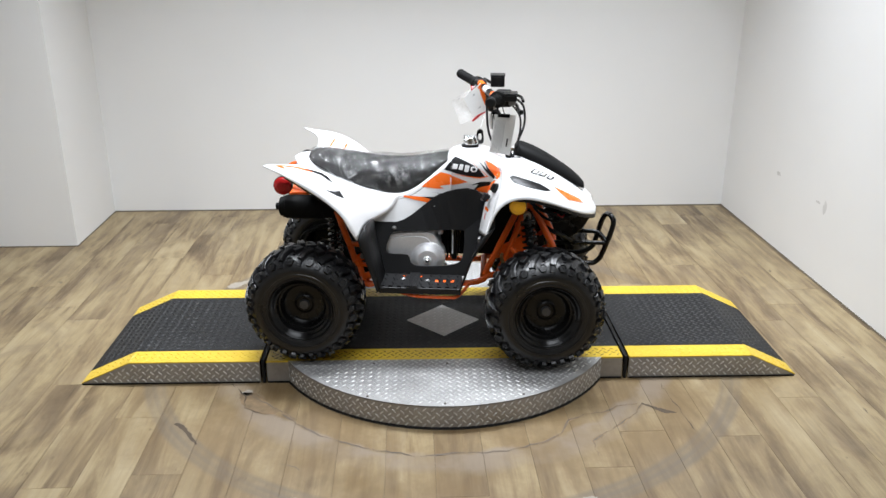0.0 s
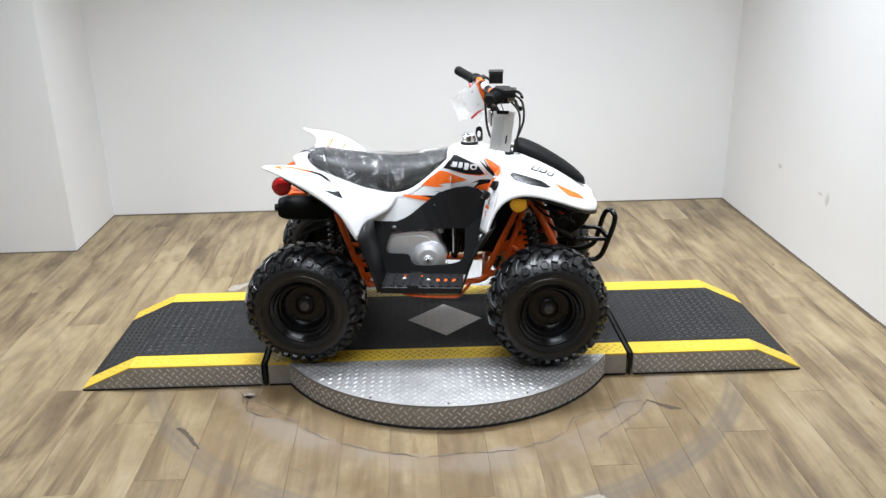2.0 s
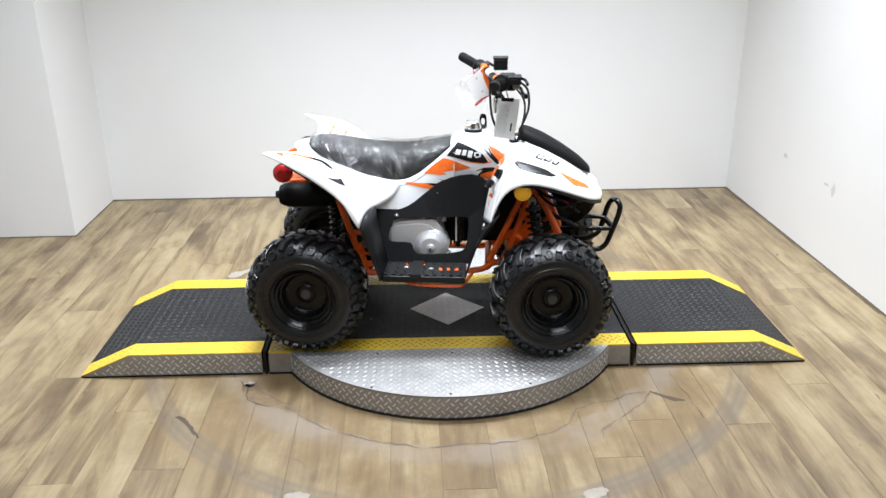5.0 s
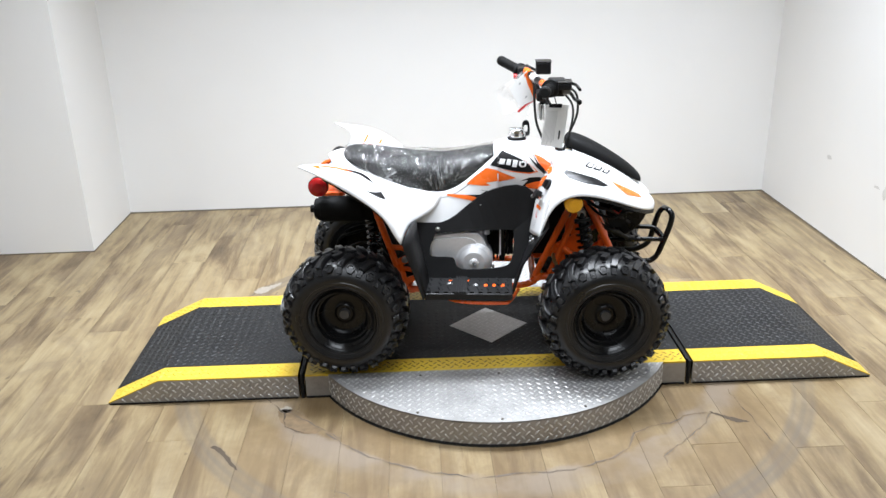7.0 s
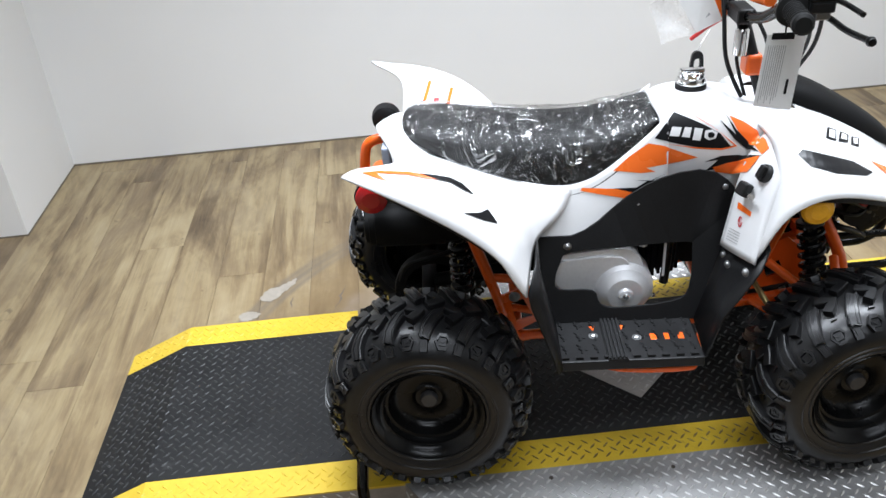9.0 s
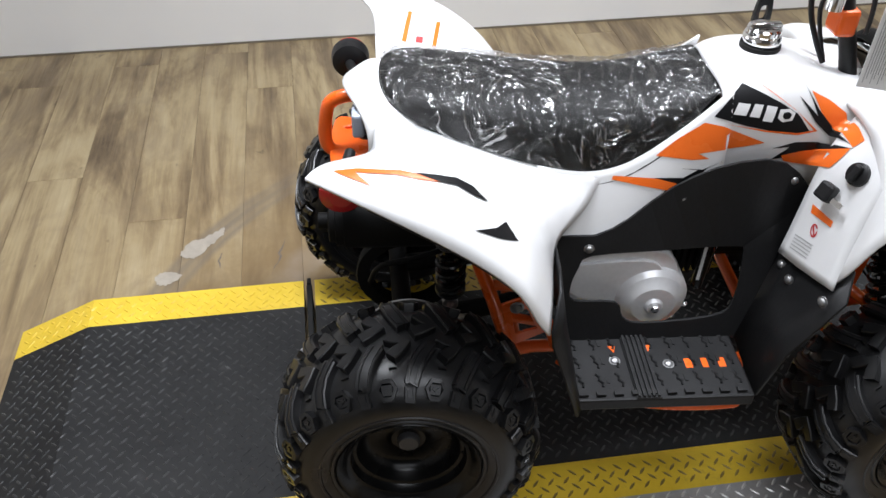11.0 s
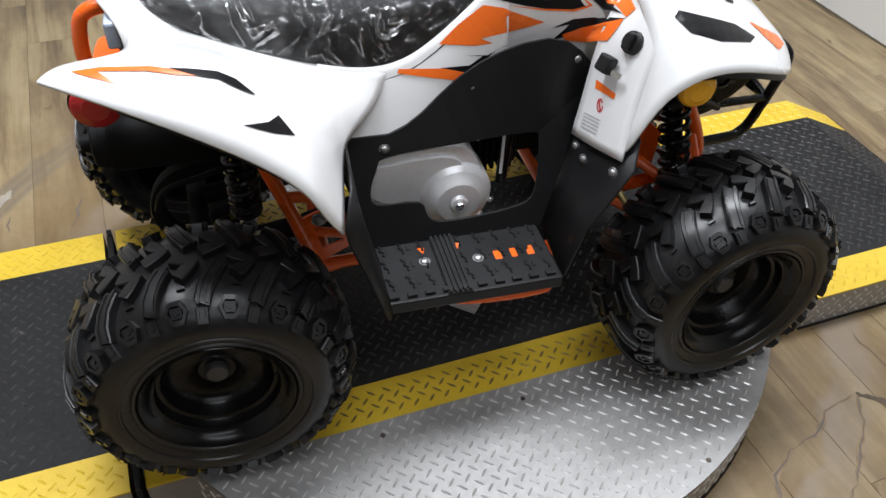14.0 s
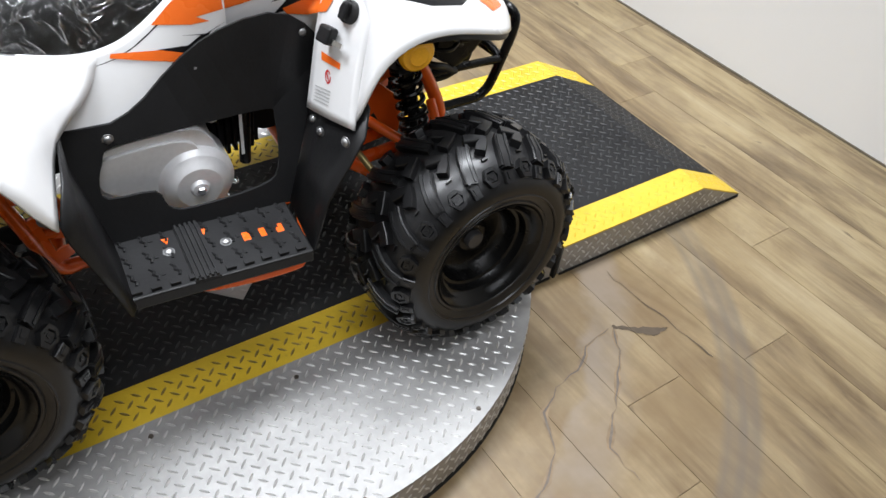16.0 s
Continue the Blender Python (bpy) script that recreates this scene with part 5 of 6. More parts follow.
# padded cross bar, orange at both ends
pad = part("bar_pad", tube([(0.168, 0.105, 0.962), (0.182, 0.055, 0.957), (0.204, -0.025, 0.952), (0.222, -0.100, 0.955)], 0.0115, curve=3, sides=14), DECAL_K, atv, "black handlebar pad with orange ends", True)
part("pad_band", tube([(0.166, 0.112, 0.963), (0.178, 0.070, 0.959)], 0.0125, sides=14), DECAL_O, pad, "orange pad end", True)
part("pad_band", tube([(0.211, -0.055, 0.952), (0.223, -0.104, 0.955)], 0.0125, sides=14), DECAL_O, pad, "orange pad end", True)
part("pad_band", tube([(0.184, 0.045, 0.956), (0.197, 0.0, 0.953)], 0.0122, sides=14), DECAL_W, pad, "white pad middle", True)
# cables
rod("cable", [(0.285, -0.14, 0.955), (0.312, -0.11, 0.925), (0.318, -0.08, 0.86), (0.298, -0.045, 0.79), (0.285, -0.02, 0.73)], 0.0038, BLACK_PL, "black control cable")
rod("cable", [(0.262, -0.135, 0.945), (0.300, -0.10, 0.895), (0.305, -0.06, 0.83), (0.29, -0.03, 0.76)], 0.0034, BLACK_PL, "black control cable")
rod("cable", [(0.190, 0.06, 0.93), (0.190, 0.035, 0.89), (0.196, 0.02, 0.82), (0.212, 0.010, 0.775), (0.23, 0.0, 0.74)], 0.0042, BLACK_PL, "black control cable")
rod("cable", [(0.20, 0.06, 0.93), (0.225, 0.03, 0.87), (0.228, 0.05, 0.80), (0.25, 0.03, 0.72)], 0.0036, BLACK_PL, "black control cable")
rod("cable", [(0.215, -0.05, 0.92), (0.25, -0.04, 0.86), (0.262, -0.03, 0.80)], 0.0036, BLACK_PL, "black control cable")

# -- fuel cap, key switch --
part("filler_neck", lathe([(0.030, -0.012), (0.030, 0.004), (0.026, 0.006), (0.0, 0.006)], n=32, axis="Z", m=Matrix.Translation((0.134, 0.016, 0.762))), RUBBER, atv, "black filler neck", True)
capm = Matrix.Translation((0.134, 0.016, 0.768))
part("fuel_cap", lathe([(0.022, 0.0), (0.0275, 0.002), (0.0285, 0.008), (0.0265, 0.014), (0.025, 0.0145), (0.025, 0.021), (0.022, 0.024), (0.0, 0.025)], n=32, axis="Z", m=capm), CHROME, atv, "chrome fuel cap", True)
part("cap_grip", box((0.110, 0.009, 0.790), (0.158, 0.023, 0.798)), CHROME, atv, "", bevel=0.003)
lean = Vector((-0.82, -0.30, 0.48)).to_track_quat("X", "Z").to_matrix().to_4x4()
at = Matrix.Translation((0.230, -0.186, 0.664)) @ lean
key = part("key_switch", lathe([(0.0, 0.010), (0.013, 0.010), (0.0165, 0.008), (0.0175, -0.006), (0.0, -0.006)], n=24, axis="X", m=at), BLACK_PL, atv, "black key switch on the fender", True)
bm = box((0.008, -0.006, -0.013), (0.020, 0.006, 0.013))
bm.transform(at)
part("switch_tab", bm, BLACK_PL, key, "", bevel=0.003)
at = Matrix.Translation((0.201, -0.178, 0.630)) @ lean
bm = box((-0.004, -0.012, -0.014), (0.016, 0.012, 0.012))
bm.transform(at)
keyob = part("key", bm, BLACK_PL, atv, "black headed key on its string", bevel=0.004)
bm = box((0.004, 0.010, -0.010), (0.008, 0.034, -0.002))
bm.transform(at)
part("key_blade", bm, CHROME, keyob, "bright key blade")


# ---- decals, tags and small things ----
bpy.context.view_layer.update()
deps = bpy.context.evaluated_depsgraph_get()
pool_v, pool_f = [], []
for ob in skins:
    me = ob.evaluated_get(deps).to_mesh()
    k = len(pool_v)
    pool_v += [v.co.copy() for v in me.vertices]
    pool_f += [[k + i for i in p.vertices] for p in me.polygons]
SKIN = BVHTree.FromPolygons(pool_v, pool_f)


def decal(points, way, material, label, layer=1):
    """A thin film of the given outline, laid onto the bodywork along way."""
    d = Vector(way).normalized()
    e1 = Vector((1, 0, 0))
    e2 = d.cross(e1).normalized()
    c = sum((Vector(p) for p in points), Vector()) / len(points)
    flat = filled([((Vector(p) - c).dot(e1), (Vector(p) - c).dot(e2)) for p in points])
    for _ in range(4):
        long = [e for e in flat.edges if e.calc_length() > 0.007]
        if long:
            bmesh.ops.subdivide_edges(flat, edges=long, cuts=1)
            bmesh.ops.triangulate(flat, faces=flat.faces)
    for v in flat.verts:
        p = c + e1 * v.co.x + e2 * v.co.y
        hit, normal, _, _ = SKIN.ray_cast(p - d * 0.12, d)
        if hit is None or (hit - p).length > 0.06:
            hit, normal, _, _ = SKIN.find_nearest(p)
        v.co = hit + (normal if normal.dot(d) < 0 else -normal) * (0.0006 + 0.0005 * layer)
    me = bpy.data.meshes.new("decal")
    flat.to_mesh(me)
    flat.free()
    me.materials.append(material)
    for f in me.polygons:
        f.use_smooth = True
    ob = new("decal", me)
    ob.parent = atv
    return tagged(ob, label)



# -- decals and labels on the bodywork --
decal([(0.086, -0.073, 0.748), (0.066, -0.089, 0.728), (0.049, -0.093, 0.705), (0.096, -0.099, 0.693), (0.155, -0.104, 0.681), (0.192, -0.107, 0.684), (0.17, -0.1, 0.711), (0.143, -0.093, 0.726), (0.114, -0.086, 0.739)], (0, 0.87, -0.5), DECAL_K, "black decal patch", 1)
decal([(0.037, -0.094, 0.696), (0.065, -0.094, 0.689), (0.131, -0.102, 0.665), (0.103, -0.1, 0.658), (0.033, -0.097, 0.645), (0.051, -0.097, 0.636), (0.024, -0.098, 0.635), (-0.028, -0.101, 0.645), (0.0, -0.098, 0.671)], (0, 0.87, -0.5), DECAL_O, "orange decal", 1)
decal([(0.009, -0.099, 0.621), (0.044, -0.1, 0.619), (0.077, -0.094, 0.631), (0.053, -0.1, 0.624), (0.037, -0.102, 0.607), (0.002, -0.104, 0.581), (-0.012, -0.102, 0.582), (0.005, -0.101, 0.591), (-0.027, -0.101, 0.606), (0.016, -0.1, 0.605), (0.036, -0.098, 0.617)], (0, 0.87, -0.5), DECAL_K, "black decal", 1)
decal([(-0.089, -0.106, 0.614), (-0.023, -0.101, 0.605), (0.009, -0.101, 0.595), (-0.006, -0.102, 0.584), (-0.047, -0.103, 0.594), (-0.091, -0.107, 0.608)], (0, 0.87, -0.5), DECAL_O, "orange decal", 2)
decal([(0.144, -0.103, 0.655), (0.175, -0.106, 0.668), (0.206, -0.11, 0.67), (0.231, -0.148, 0.683), (0.209, -0.111, 0.657), (0.18, -0.106, 0.65), (0.163, -0.103, 0.638), (0.148, -0.101, 0.635), (0.163, -0.104, 0.651), (0.169, -0.105, 0.659)], (0, 0.87, -0.5), DECAL_K, "black decal", 1)
decal([(0.161, -0.103, 0.643), (0.187, -0.107, 0.653), (0.229, -0.145, 0.681), (0.21, -0.109, 0.628), (0.168, -0.103, 0.633)], (0, 0.87, -0.5), DECAL_O, "orange decal", 2)
decal([(0.187, -0.084, 0.74), (0.213, -0.091, 0.729), (0.239, -0.102, 0.713), (0.243, -0.125, 0.703), (0.242, -0.151, 0.698), (0.231, -0.147, 0.684), (0.228, -0.115, 0.688), (0.202, -0.1, 0.715)], (0, 0.87, -0.5), DECAL_O, "orange decal", 1)
decal([(0.177, -0.075, 0.748), (0.188, -0.09, 0.732), (0.199, -0.099, 0.717), (0.22, -0.108, 0.696), (0.23, -0.14, 0.685), (0.223, -0.12, 0.682), (0.195, -0.104, 0.701), (0.168, -0.088, 0.735), (0.198, -0.102, 0.709)], (0, 0.87, -0.5), DECAL_K, "black decal", 2)
decal([(-0.487, -0.272, 0.749), (-0.4585, -0.2637, 0.7464), (-0.408, -0.2613, 0.7407), (-0.3806, -0.2607, 0.7329), (-0.36, -0.2613, 0.7232), (-0.3827, -0.2651, 0.7293), (-0.4121, -0.2671, 0.7386), (-0.4613, -0.2717, 0.7463), (-0.4423, -0.2852, 0.7362), (-0.4735, -0.277, 0.7452)], (0, 0.87, -0.5), DECAL_O, "orange decal", 1)
decal([(-0.3916, -0.2606, 0.7365), (-0.3646, -0.2565, 0.7296), (-0.3382, -0.2518, 0.7208), (-0.3189, -0.2527, 0.7091), (-0.2992, -0.26, 0.6898), (-0.316, -0.2607, 0.6999), (-0.3385, -0.2586, 0.7148), (-0.36, -0.2613, 0.7232)], (0, 0.87, -0.5), DECAL_K, "black decal", 2)
decal([(-0.3185, -0.291, 0.672), (-0.2898, -0.2805, 0.6655), (-0.2765, -0.2675, 0.6645), (-0.2605, -0.2765, 0.6400), (-0.2840, -0.2875, 0.6535)], (0, 0.87, -0.5), DECAL_K, "black decal", 1)
decal([(0.272, -0.203, 0.708), (0.282, -0.194, 0.713), (0.317, -0.201, 0.705), (0.375, -0.197, 0.685), (0.409, -0.205, 0.666), (0.39, -0.223, 0.669), (0.33, -0.238, 0.684), (0.288, -0.227, 0.695)], (0, 0.87, -0.5), DECAL_K, "black vent in the fender", 1)
decal([(0.419, -0.166, 0.67), (0.456, -0.156, 0.65), (0.512, -0.124, 0.616), (0.525, -0.13, 0.604), (0.469, -0.19, 0.631), (0.443, -0.186, 0.651)], (0, 0.87, -0.5), DECAL_O, "orange decal", 1)
decal([(-0.388, 0.203, 0.737), (-0.381, 0.203, 0.736), (-0.393, 0.142, 0.711), (-0.4, 0.143, 0.713)], (0, 0.87, -0.5), DECAL_O, "orange warning label", 1)
decal([(-0.341, 0.197, 0.721), (-0.334, 0.199, 0.719), (-0.344, 0.149, 0.698), (-0.351, 0.147, 0.7)], (0, 0.87, -0.5), DECAL_O, "orange warning label", 1)
decal([(-0.376, 0.158, 0.713), (-0.365, 0.161, 0.711), (-0.366, 0.148, 0.706), (-0.378, 0.145, 0.709)], (0, 0.87, -0.5), DECAL_R, "red printed sign", 1)
decal([(0.196, -0.161, 0.596), (0.207, -0.205, 0.597), (0.205, -0.208, 0.589), (0.194, -0.165, 0.584)], (0, 0.87, -0.5), DECAL_O, "orange warning label", 1)
decal([(0.0814, -0.0897, 0.7261), (0.0985, -0.0926, 0.7250), (0.0935, -0.0970, 0.7085), (0.0758, -0.0942, 0.7096)], (0, 0.87, -0.5), DECAL_W, "white maker mark shape", 3)
decal([(0.1040, -0.0930, 0.7253), (0.1165, -0.0942, 0.7243), (0.1130, -0.1000, 0.7066), (0.0985, -0.0980, 0.7080)], (0, 0.87, -0.5), DECAL_W, "white maker mark shape", 3)
decal([(0.1220, -0.0946, 0.7237), (0.1375, -0.0963, 0.7215), (0.1325, -0.1020, 0.7000), (0.1180, -0.1010, 0.7020)], (0, 0.87, -0.5), DECAL_W, "white maker mark shape", 3)
decal([(0.1416, -0.0973, 0.7183), (0.1551, -0.0973, 0.7192), (0.1645, -0.0997, 0.7135), (0.1613, -0.1026, 0.7029), (0.1479, -0.1035, 0.7006), (0.1397, -0.1009, 0.7062)], (0, 0.87, -0.5), DECAL_W, "white maker mark shape", 3)
decal([(0.1470, -0.0990, 0.7140), (0.1545, -0.0990, 0.7148), (0.1590, -0.1000, 0.7110), (0.1570, -0.1015, 0.7055), (0.1500, -0.1020, 0.7050), (0.1460, -0.1005, 0.7085)], (0, 0.87, -0.5), DECAL_K, "black middle of the mark", 5)
decal([(0.0909, -0.0613, 0.756), (0.1300, -0.0864, 0.7377), (0.1663, -0.0979, 0.7155), (0.2016, -0.1077, 0.6872), (0.1739, -0.1057, 0.6801), (0.1253, -0.1020, 0.6844), (0.0650, -0.0936, 0.6938), (0.1253, -0.1020, 0.6868), (0.1725, -0.1055, 0.6832), (0.1960, -0.1072, 0.6885), (0.1645, -0.0972, 0.7172), (0.1290, -0.0855, 0.7395)], (0, 0.87, -0.5), DECAL_O, "thin orange outline", 2)
decal([(0.1965, -0.1935, 0.5705), (0.1957, -0.1953, 0.5665), (0.1946, -0.1956, 0.5628), (0.1935, -0.1942, 0.5599), (0.1926, -0.1915, 0.5586), (0.1921, -0.1882, 0.5592), (0.192, -0.185, 0.5616), (0.1925, -0.1825, 0.5655), (0.1933, -0.1811, 0.5698), (0.1944, -0.1809, 0.5737), (0.1955, -0.182, 0.5763), (0.1964, -0.1842, 0.5772), (0.1969, -0.1873, 0.5764), (0.197, -0.1906, 0.574), (0.1963, -0.1899, 0.5723), (0.1962, -0.1875, 0.5741), (0.1959, -0.1853, 0.5747), (0.1952, -0.1837, 0.574), (0.1944, -0.1828, 0.5721), (0.1937, -0.183, 0.5693), (0.1931, -0.184, 0.5662), (0.1927, -0.1859, 0.5635), (0.1928, -0.1882, 0.5617), (0.1931, -0.1906, 0.5612), (0.1938, -0.1924, 0.5621), (0.1946, -0.1934, 0.5642), (0.1953, -0.1932, 0.5669), (0.1959, -0.192, 0.5698)], (0, 0.87, -0.5), DECAL_R, "red printed ring sign", 1)
decal([(0.1946, -0.194, 0.5638), (0.1937, -0.1929, 0.5615), (0.1944, -0.1823, 0.5725), (0.1953, -0.1832, 0.5746)], (0, 0.87, -0.5), DECAL_R, "red printed stroke", 2)
decal([(0.3577, -0.1076, 0.7141), (0.3765, -0.1050, 0.7055), (0.3610, -0.1475, 0.7035), (0.3400, -0.1492, 0.7112)], (0, 0.87, -0.5), DECAL_K, "dark model mark shape", 2)
decal([(0.3590, -0.1135, 0.7118), (0.3710, -0.1118, 0.7065), (0.3600, -0.1420, 0.7050), (0.3475, -0.1432, 0.7095)], (0, 0.87, -0.5), DECAL_W, "white middle of the mark", 4)
decal([(0.3839, -0.1044, 0.7021), (0.4025, -0.1036, 0.6944), (0.3891, -0.1357, 0.6935), (0.3659, -0.1464, 0.7022)], (0, 0.87, -0.5), DECAL_K, "dark model mark shape", 2)
decal([(0.3848, -0.1097, 0.7002), (0.3951, -0.1111, 0.6964), (0.3882, -0.1274, 0.6941), (0.3746, -0.1323, 0.6996)], (0, 0.87, -0.5), DECAL_W, "white middle of the mark", 4)
decal([(0.4080, -0.1047, 0.6915), (0.4270, -0.0960, 0.6830), (0.4120, -0.1320, 0.6820), (0.3940, -0.1380, 0.6905)], (0, 0.87, -0.5), DECAL_K, "dark model mark shape", 2)
decal([(0.4095, -0.1100, 0.6900), (0.4195, -0.1055, 0.6855), (0.4105, -0.1270, 0.6840), (0.4010, -0.1305, 0.6880)], (0, 0.87, -0.5), DECAL_W, "white middle of the mark", 4)
decal([(-0.3711, 0.1881, 0.7268), (-0.3698, 0.1883, 0.7265), (-0.3727, 0.1663, 0.7155), (-0.3741, 0.1661, 0.7158)], (0, 0.87, -0.5), DECAL_G, "line of small grey print", 1)
decal([(-0.3668, 0.1888, 0.7258), (-0.3655, 0.189, 0.7255), (-0.368, 0.167, 0.7145), (-0.3694, 0.1668, 0.7148)], (0, 0.87, -0.5), DECAL_G, "line of small grey print", 1)
decal([(-0.3625, 0.1895, 0.7248), (-0.3612, 0.1897, 0.7245), (-0.3633, 0.1677, 0.7135), (-0.3647, 0.1675, 0.7138)], (0, 0.87, -0.5), DECAL_G, "line of small grey print", 1)
decal([(-0.3256, 0.1954, 0.7123), (-0.3236, 0.196, 0.7114), (-0.3295, 0.1599, 0.6961), (-0.331, 0.1593, 0.6966)], (0, 0.87, -0.5), DECAL_G, "line of small grey print", 1)
decal([(-0.3189, 0.1974, 0.7091), (-0.3169, 0.198, 0.7081), (-0.3245, 0.1616, 0.6944), (-0.326, 0.1611, 0.6949)], (0, 0.87, -0.5), DECAL_G, "line of small grey print", 1)
decal([(-0.3121, 0.1994, 0.7058), (-0.3101, 0.2, 0.7049), (-0.3195, 0.1634, 0.6926), (-0.321, 0.1628, 0.6931)], (0, 0.87, -0.5), DECAL_G, "line of small grey print", 1)
decal([(-0.3054, 0.2014, 0.7026), (-0.3034, 0.202, 0.7016), (-0.3145, 0.1651, 0.6909), (-0.316, 0.1646, 0.6914)], (0, 0.87, -0.5), DECAL_G, "line of small grey print", 1)
decal([(0.1838, -0.1632, 0.542), (0.1928, -0.2012, 0.551), (0.1924, -0.2016, 0.5495), (0.1835, -0.1635, 0.5404)], (0, 0.87, -0.5), DECAL_G, "line of small grey print", 1)
decal([(0.1828, -0.1642, 0.5368), (0.1916, -0.2024, 0.546), (0.1912, -0.2028, 0.5445), (0.1825, -0.1645, 0.5352)], (0, 0.87, -0.5), DECAL_G, "line of small grey print", 1)
decal([(0.1818, -0.1652, 0.5316), (0.1904, -0.2036, 0.541), (0.19, -0.204, 0.5395), (0.1815, -0.1655, 0.53)], (0, 0.87, -0.5), DECAL_G, "line of small grey print", 1)
decal([(0.1808, -0.1662, 0.5264), (0.1892, -0.2048, 0.536), (0.1888, -0.2052, 0.5345), (0.1805, -0.1665, 0.5248)], (0, 0.87, -0.5), DECAL_G, "line of small grey print", 1)
decal([(0.1798, -0.1672, 0.5212), (0.188, -0.206, 0.531), (0.1876, -0.2064, 0.5295), (0.1795, -0.1675, 0.5196)], (0, 0.87, -0.5), DECAL_G, "line of small grey print", 1)


def sheet(corners, thick=0.0012):
    """A thin flat card from four corners."""
    a, b, c, d = (Vector(p) for p in corners)
    n = (b - a).cross(d - a).normalized() * thick
    bm = bmesh.new()
    lo = [bm.verts.new(p) for p in (a, b, c, d)]
    hi = [bm.verts.new(p + n) for p in (a, b, c, d)]
    bm.faces.new(lo[::-1])
    bm.faces.new(hi)
    for i in range(4):
        bm.faces.new((lo[i], lo[(i + 1) % 4], hi[(i + 1) % 4], hi[i]))
    return bm


def on_card(corners, s0, s1, t0, t1, lift):
    a, b, c, d = (Vector(p) for p in corners)
    n = (b - a).cross(d - a).normalized() * lift
    at = lambda s, t: (a + (b - a) * s) * (1 - t) + (d + (c - d) * s) * t + n
    return sheet((at(s0, t0), at(s1, t0), at(s1, t1), at(s0, t1)), 0.0003)


# hang tag on the near grip
TAG = [(0.221, -0.116, 0.898), (0.204, -0.142, 0.779), (0.272, -0.138, 0.766), (0.289, -0.114, 0.896)]
tag = thing("hang_tag", "white paper hang tag with grey print hanging from the handlebar", "hang tag", ATV)
part("card", sheet(TAG), PAPER, tag, "white card")
for k in range(9):
    part("print_line", on_card(TAG, 0.15, 0.95 - 0.05 * (k % 3), 0.08 + 0.055 * k, 0.095 + 0.055 * k, 0.0014), DECAL_G, tag)
part("print_block", on_card(TAG, 0.60, 0.80, 0.72, 0.79, 0.0014), DECAL_K, tag, "small black printed block")
part("string", tube([(0.252, -0.116, 0.896), (0.242, -0.140, 0.930), (0.232, -0.160, 0.955)], 0.0016), DECAL_K, tag, "thin black cord")
part("tag_fold", on_card(TAG, -0.02, 0.07, 0.12, 0.70, 0.0016), DECAL_K, tag, "black folded strip")

# booklet in a clear bag on the far side of the bars
def bag():
    """Thin clear plastic that lets light through from behind."""
    m, nt, b = surface("clear_plastic_bag")
    out = nt.nodes["Material Output"]
    see, thin, gloss = nt.nodes.new("ShaderNodeBsdfTransparent"), nt.nodes.new("ShaderNodeBsdfTranslucent"), nt.nodes.new("ShaderNodeBsdfGlossy")
    m1, m2 = nt.nodes.new("ShaderNodeMixShader"), nt.nodes.new("ShaderNodeMixShader")
    thin.inputs["Color"].default_value = (0.9, 0.9, 0.9, 1)
    gloss.inputs["Roughness"].default_value = 0.12
    n = noise_node(nt, own(nt), 45.0, 4, 0.6, 1.0)
    nt.links.new(ramp(nt, n, [(0.4, grey(0.08)), (0.7, grey(0.32))]), m1.inputs[0])
    nt.links.new(see.outputs[0], m1.inputs[1])
    nt.links.new(thin.outputs[0], m1.inputs[2])
    m2.inputs[0].default_value = 0.06
    nt.links.new(m1.outputs[0], m2.inputs[1])
    nt.links.new(gloss.outputs[0], m2.inputs[2])
    nt.links.new(m2.outputs[0], out.inputs[0])
    nt.nodes.remove(b)
    return m


BAG = bag()
BOOK = [(0.166, 0.072, 0.972), (0.108, 0.064, 0.918), (0.142, 0.045, 0.858), (0.204, 0.052, 0.884)]
book = thing("manual_booklet", "white booklet with red and orange print in a clear plastic bag", "booklet", ATV)
part("booklet", sheet(BOOK, 0.003), PAPER, book, "white booklet")
part("orange_band", on_card(BOOK, 0.0, 0.20, 0.05, 0.95, 0.0034), DECAL_O, book, "orange printed band")
for k in range(5):
    part("red_print", on_card(BOOK, 0.45 + 0.05 * (k % 2), 0.55 + 0.05 * (k % 3), 0.16 + 0.14 * k, 0.22 + 0.14 * k, 0.0034), DECAL_R if k % 2 else DECAL_G, book)
part("red_strap", tube([(0.190, 0.052, 0.880), (0.165, 0.060, 0.862), (0.140, 0.068, 0.838)], 0.004), DECAL_R, book, "red strap")
LEAF = [(0.150, 0.070, 0.968), (0.062, 0.105, 0.900), (0.095, 0.118, 0.815), (0.180, 0.085, 0.850)]
rows = []
for i in range(9):
    row = []
    for j in range(9):
        s, t = i / 8, j / 8
        a, b, c, d = (Vector(p) for p in LEAF)
        p = (a + (b - a) * s) * (1 - t) + (d + (c - d) * s) * t
        row.append((p.x, p.y + 0.008 * math.sin(4.2 * s + 1.3) * math.sin(3.7 * t) + 0.003 * math.sin(11 * s + 7 * t), p.z))
    rows.append(row)
clear = shell(part("clear_bag", grid(rows), BAG, book, "crumpled clear plastic bag"), 0.0, 1)
clear.visible_shadow = False

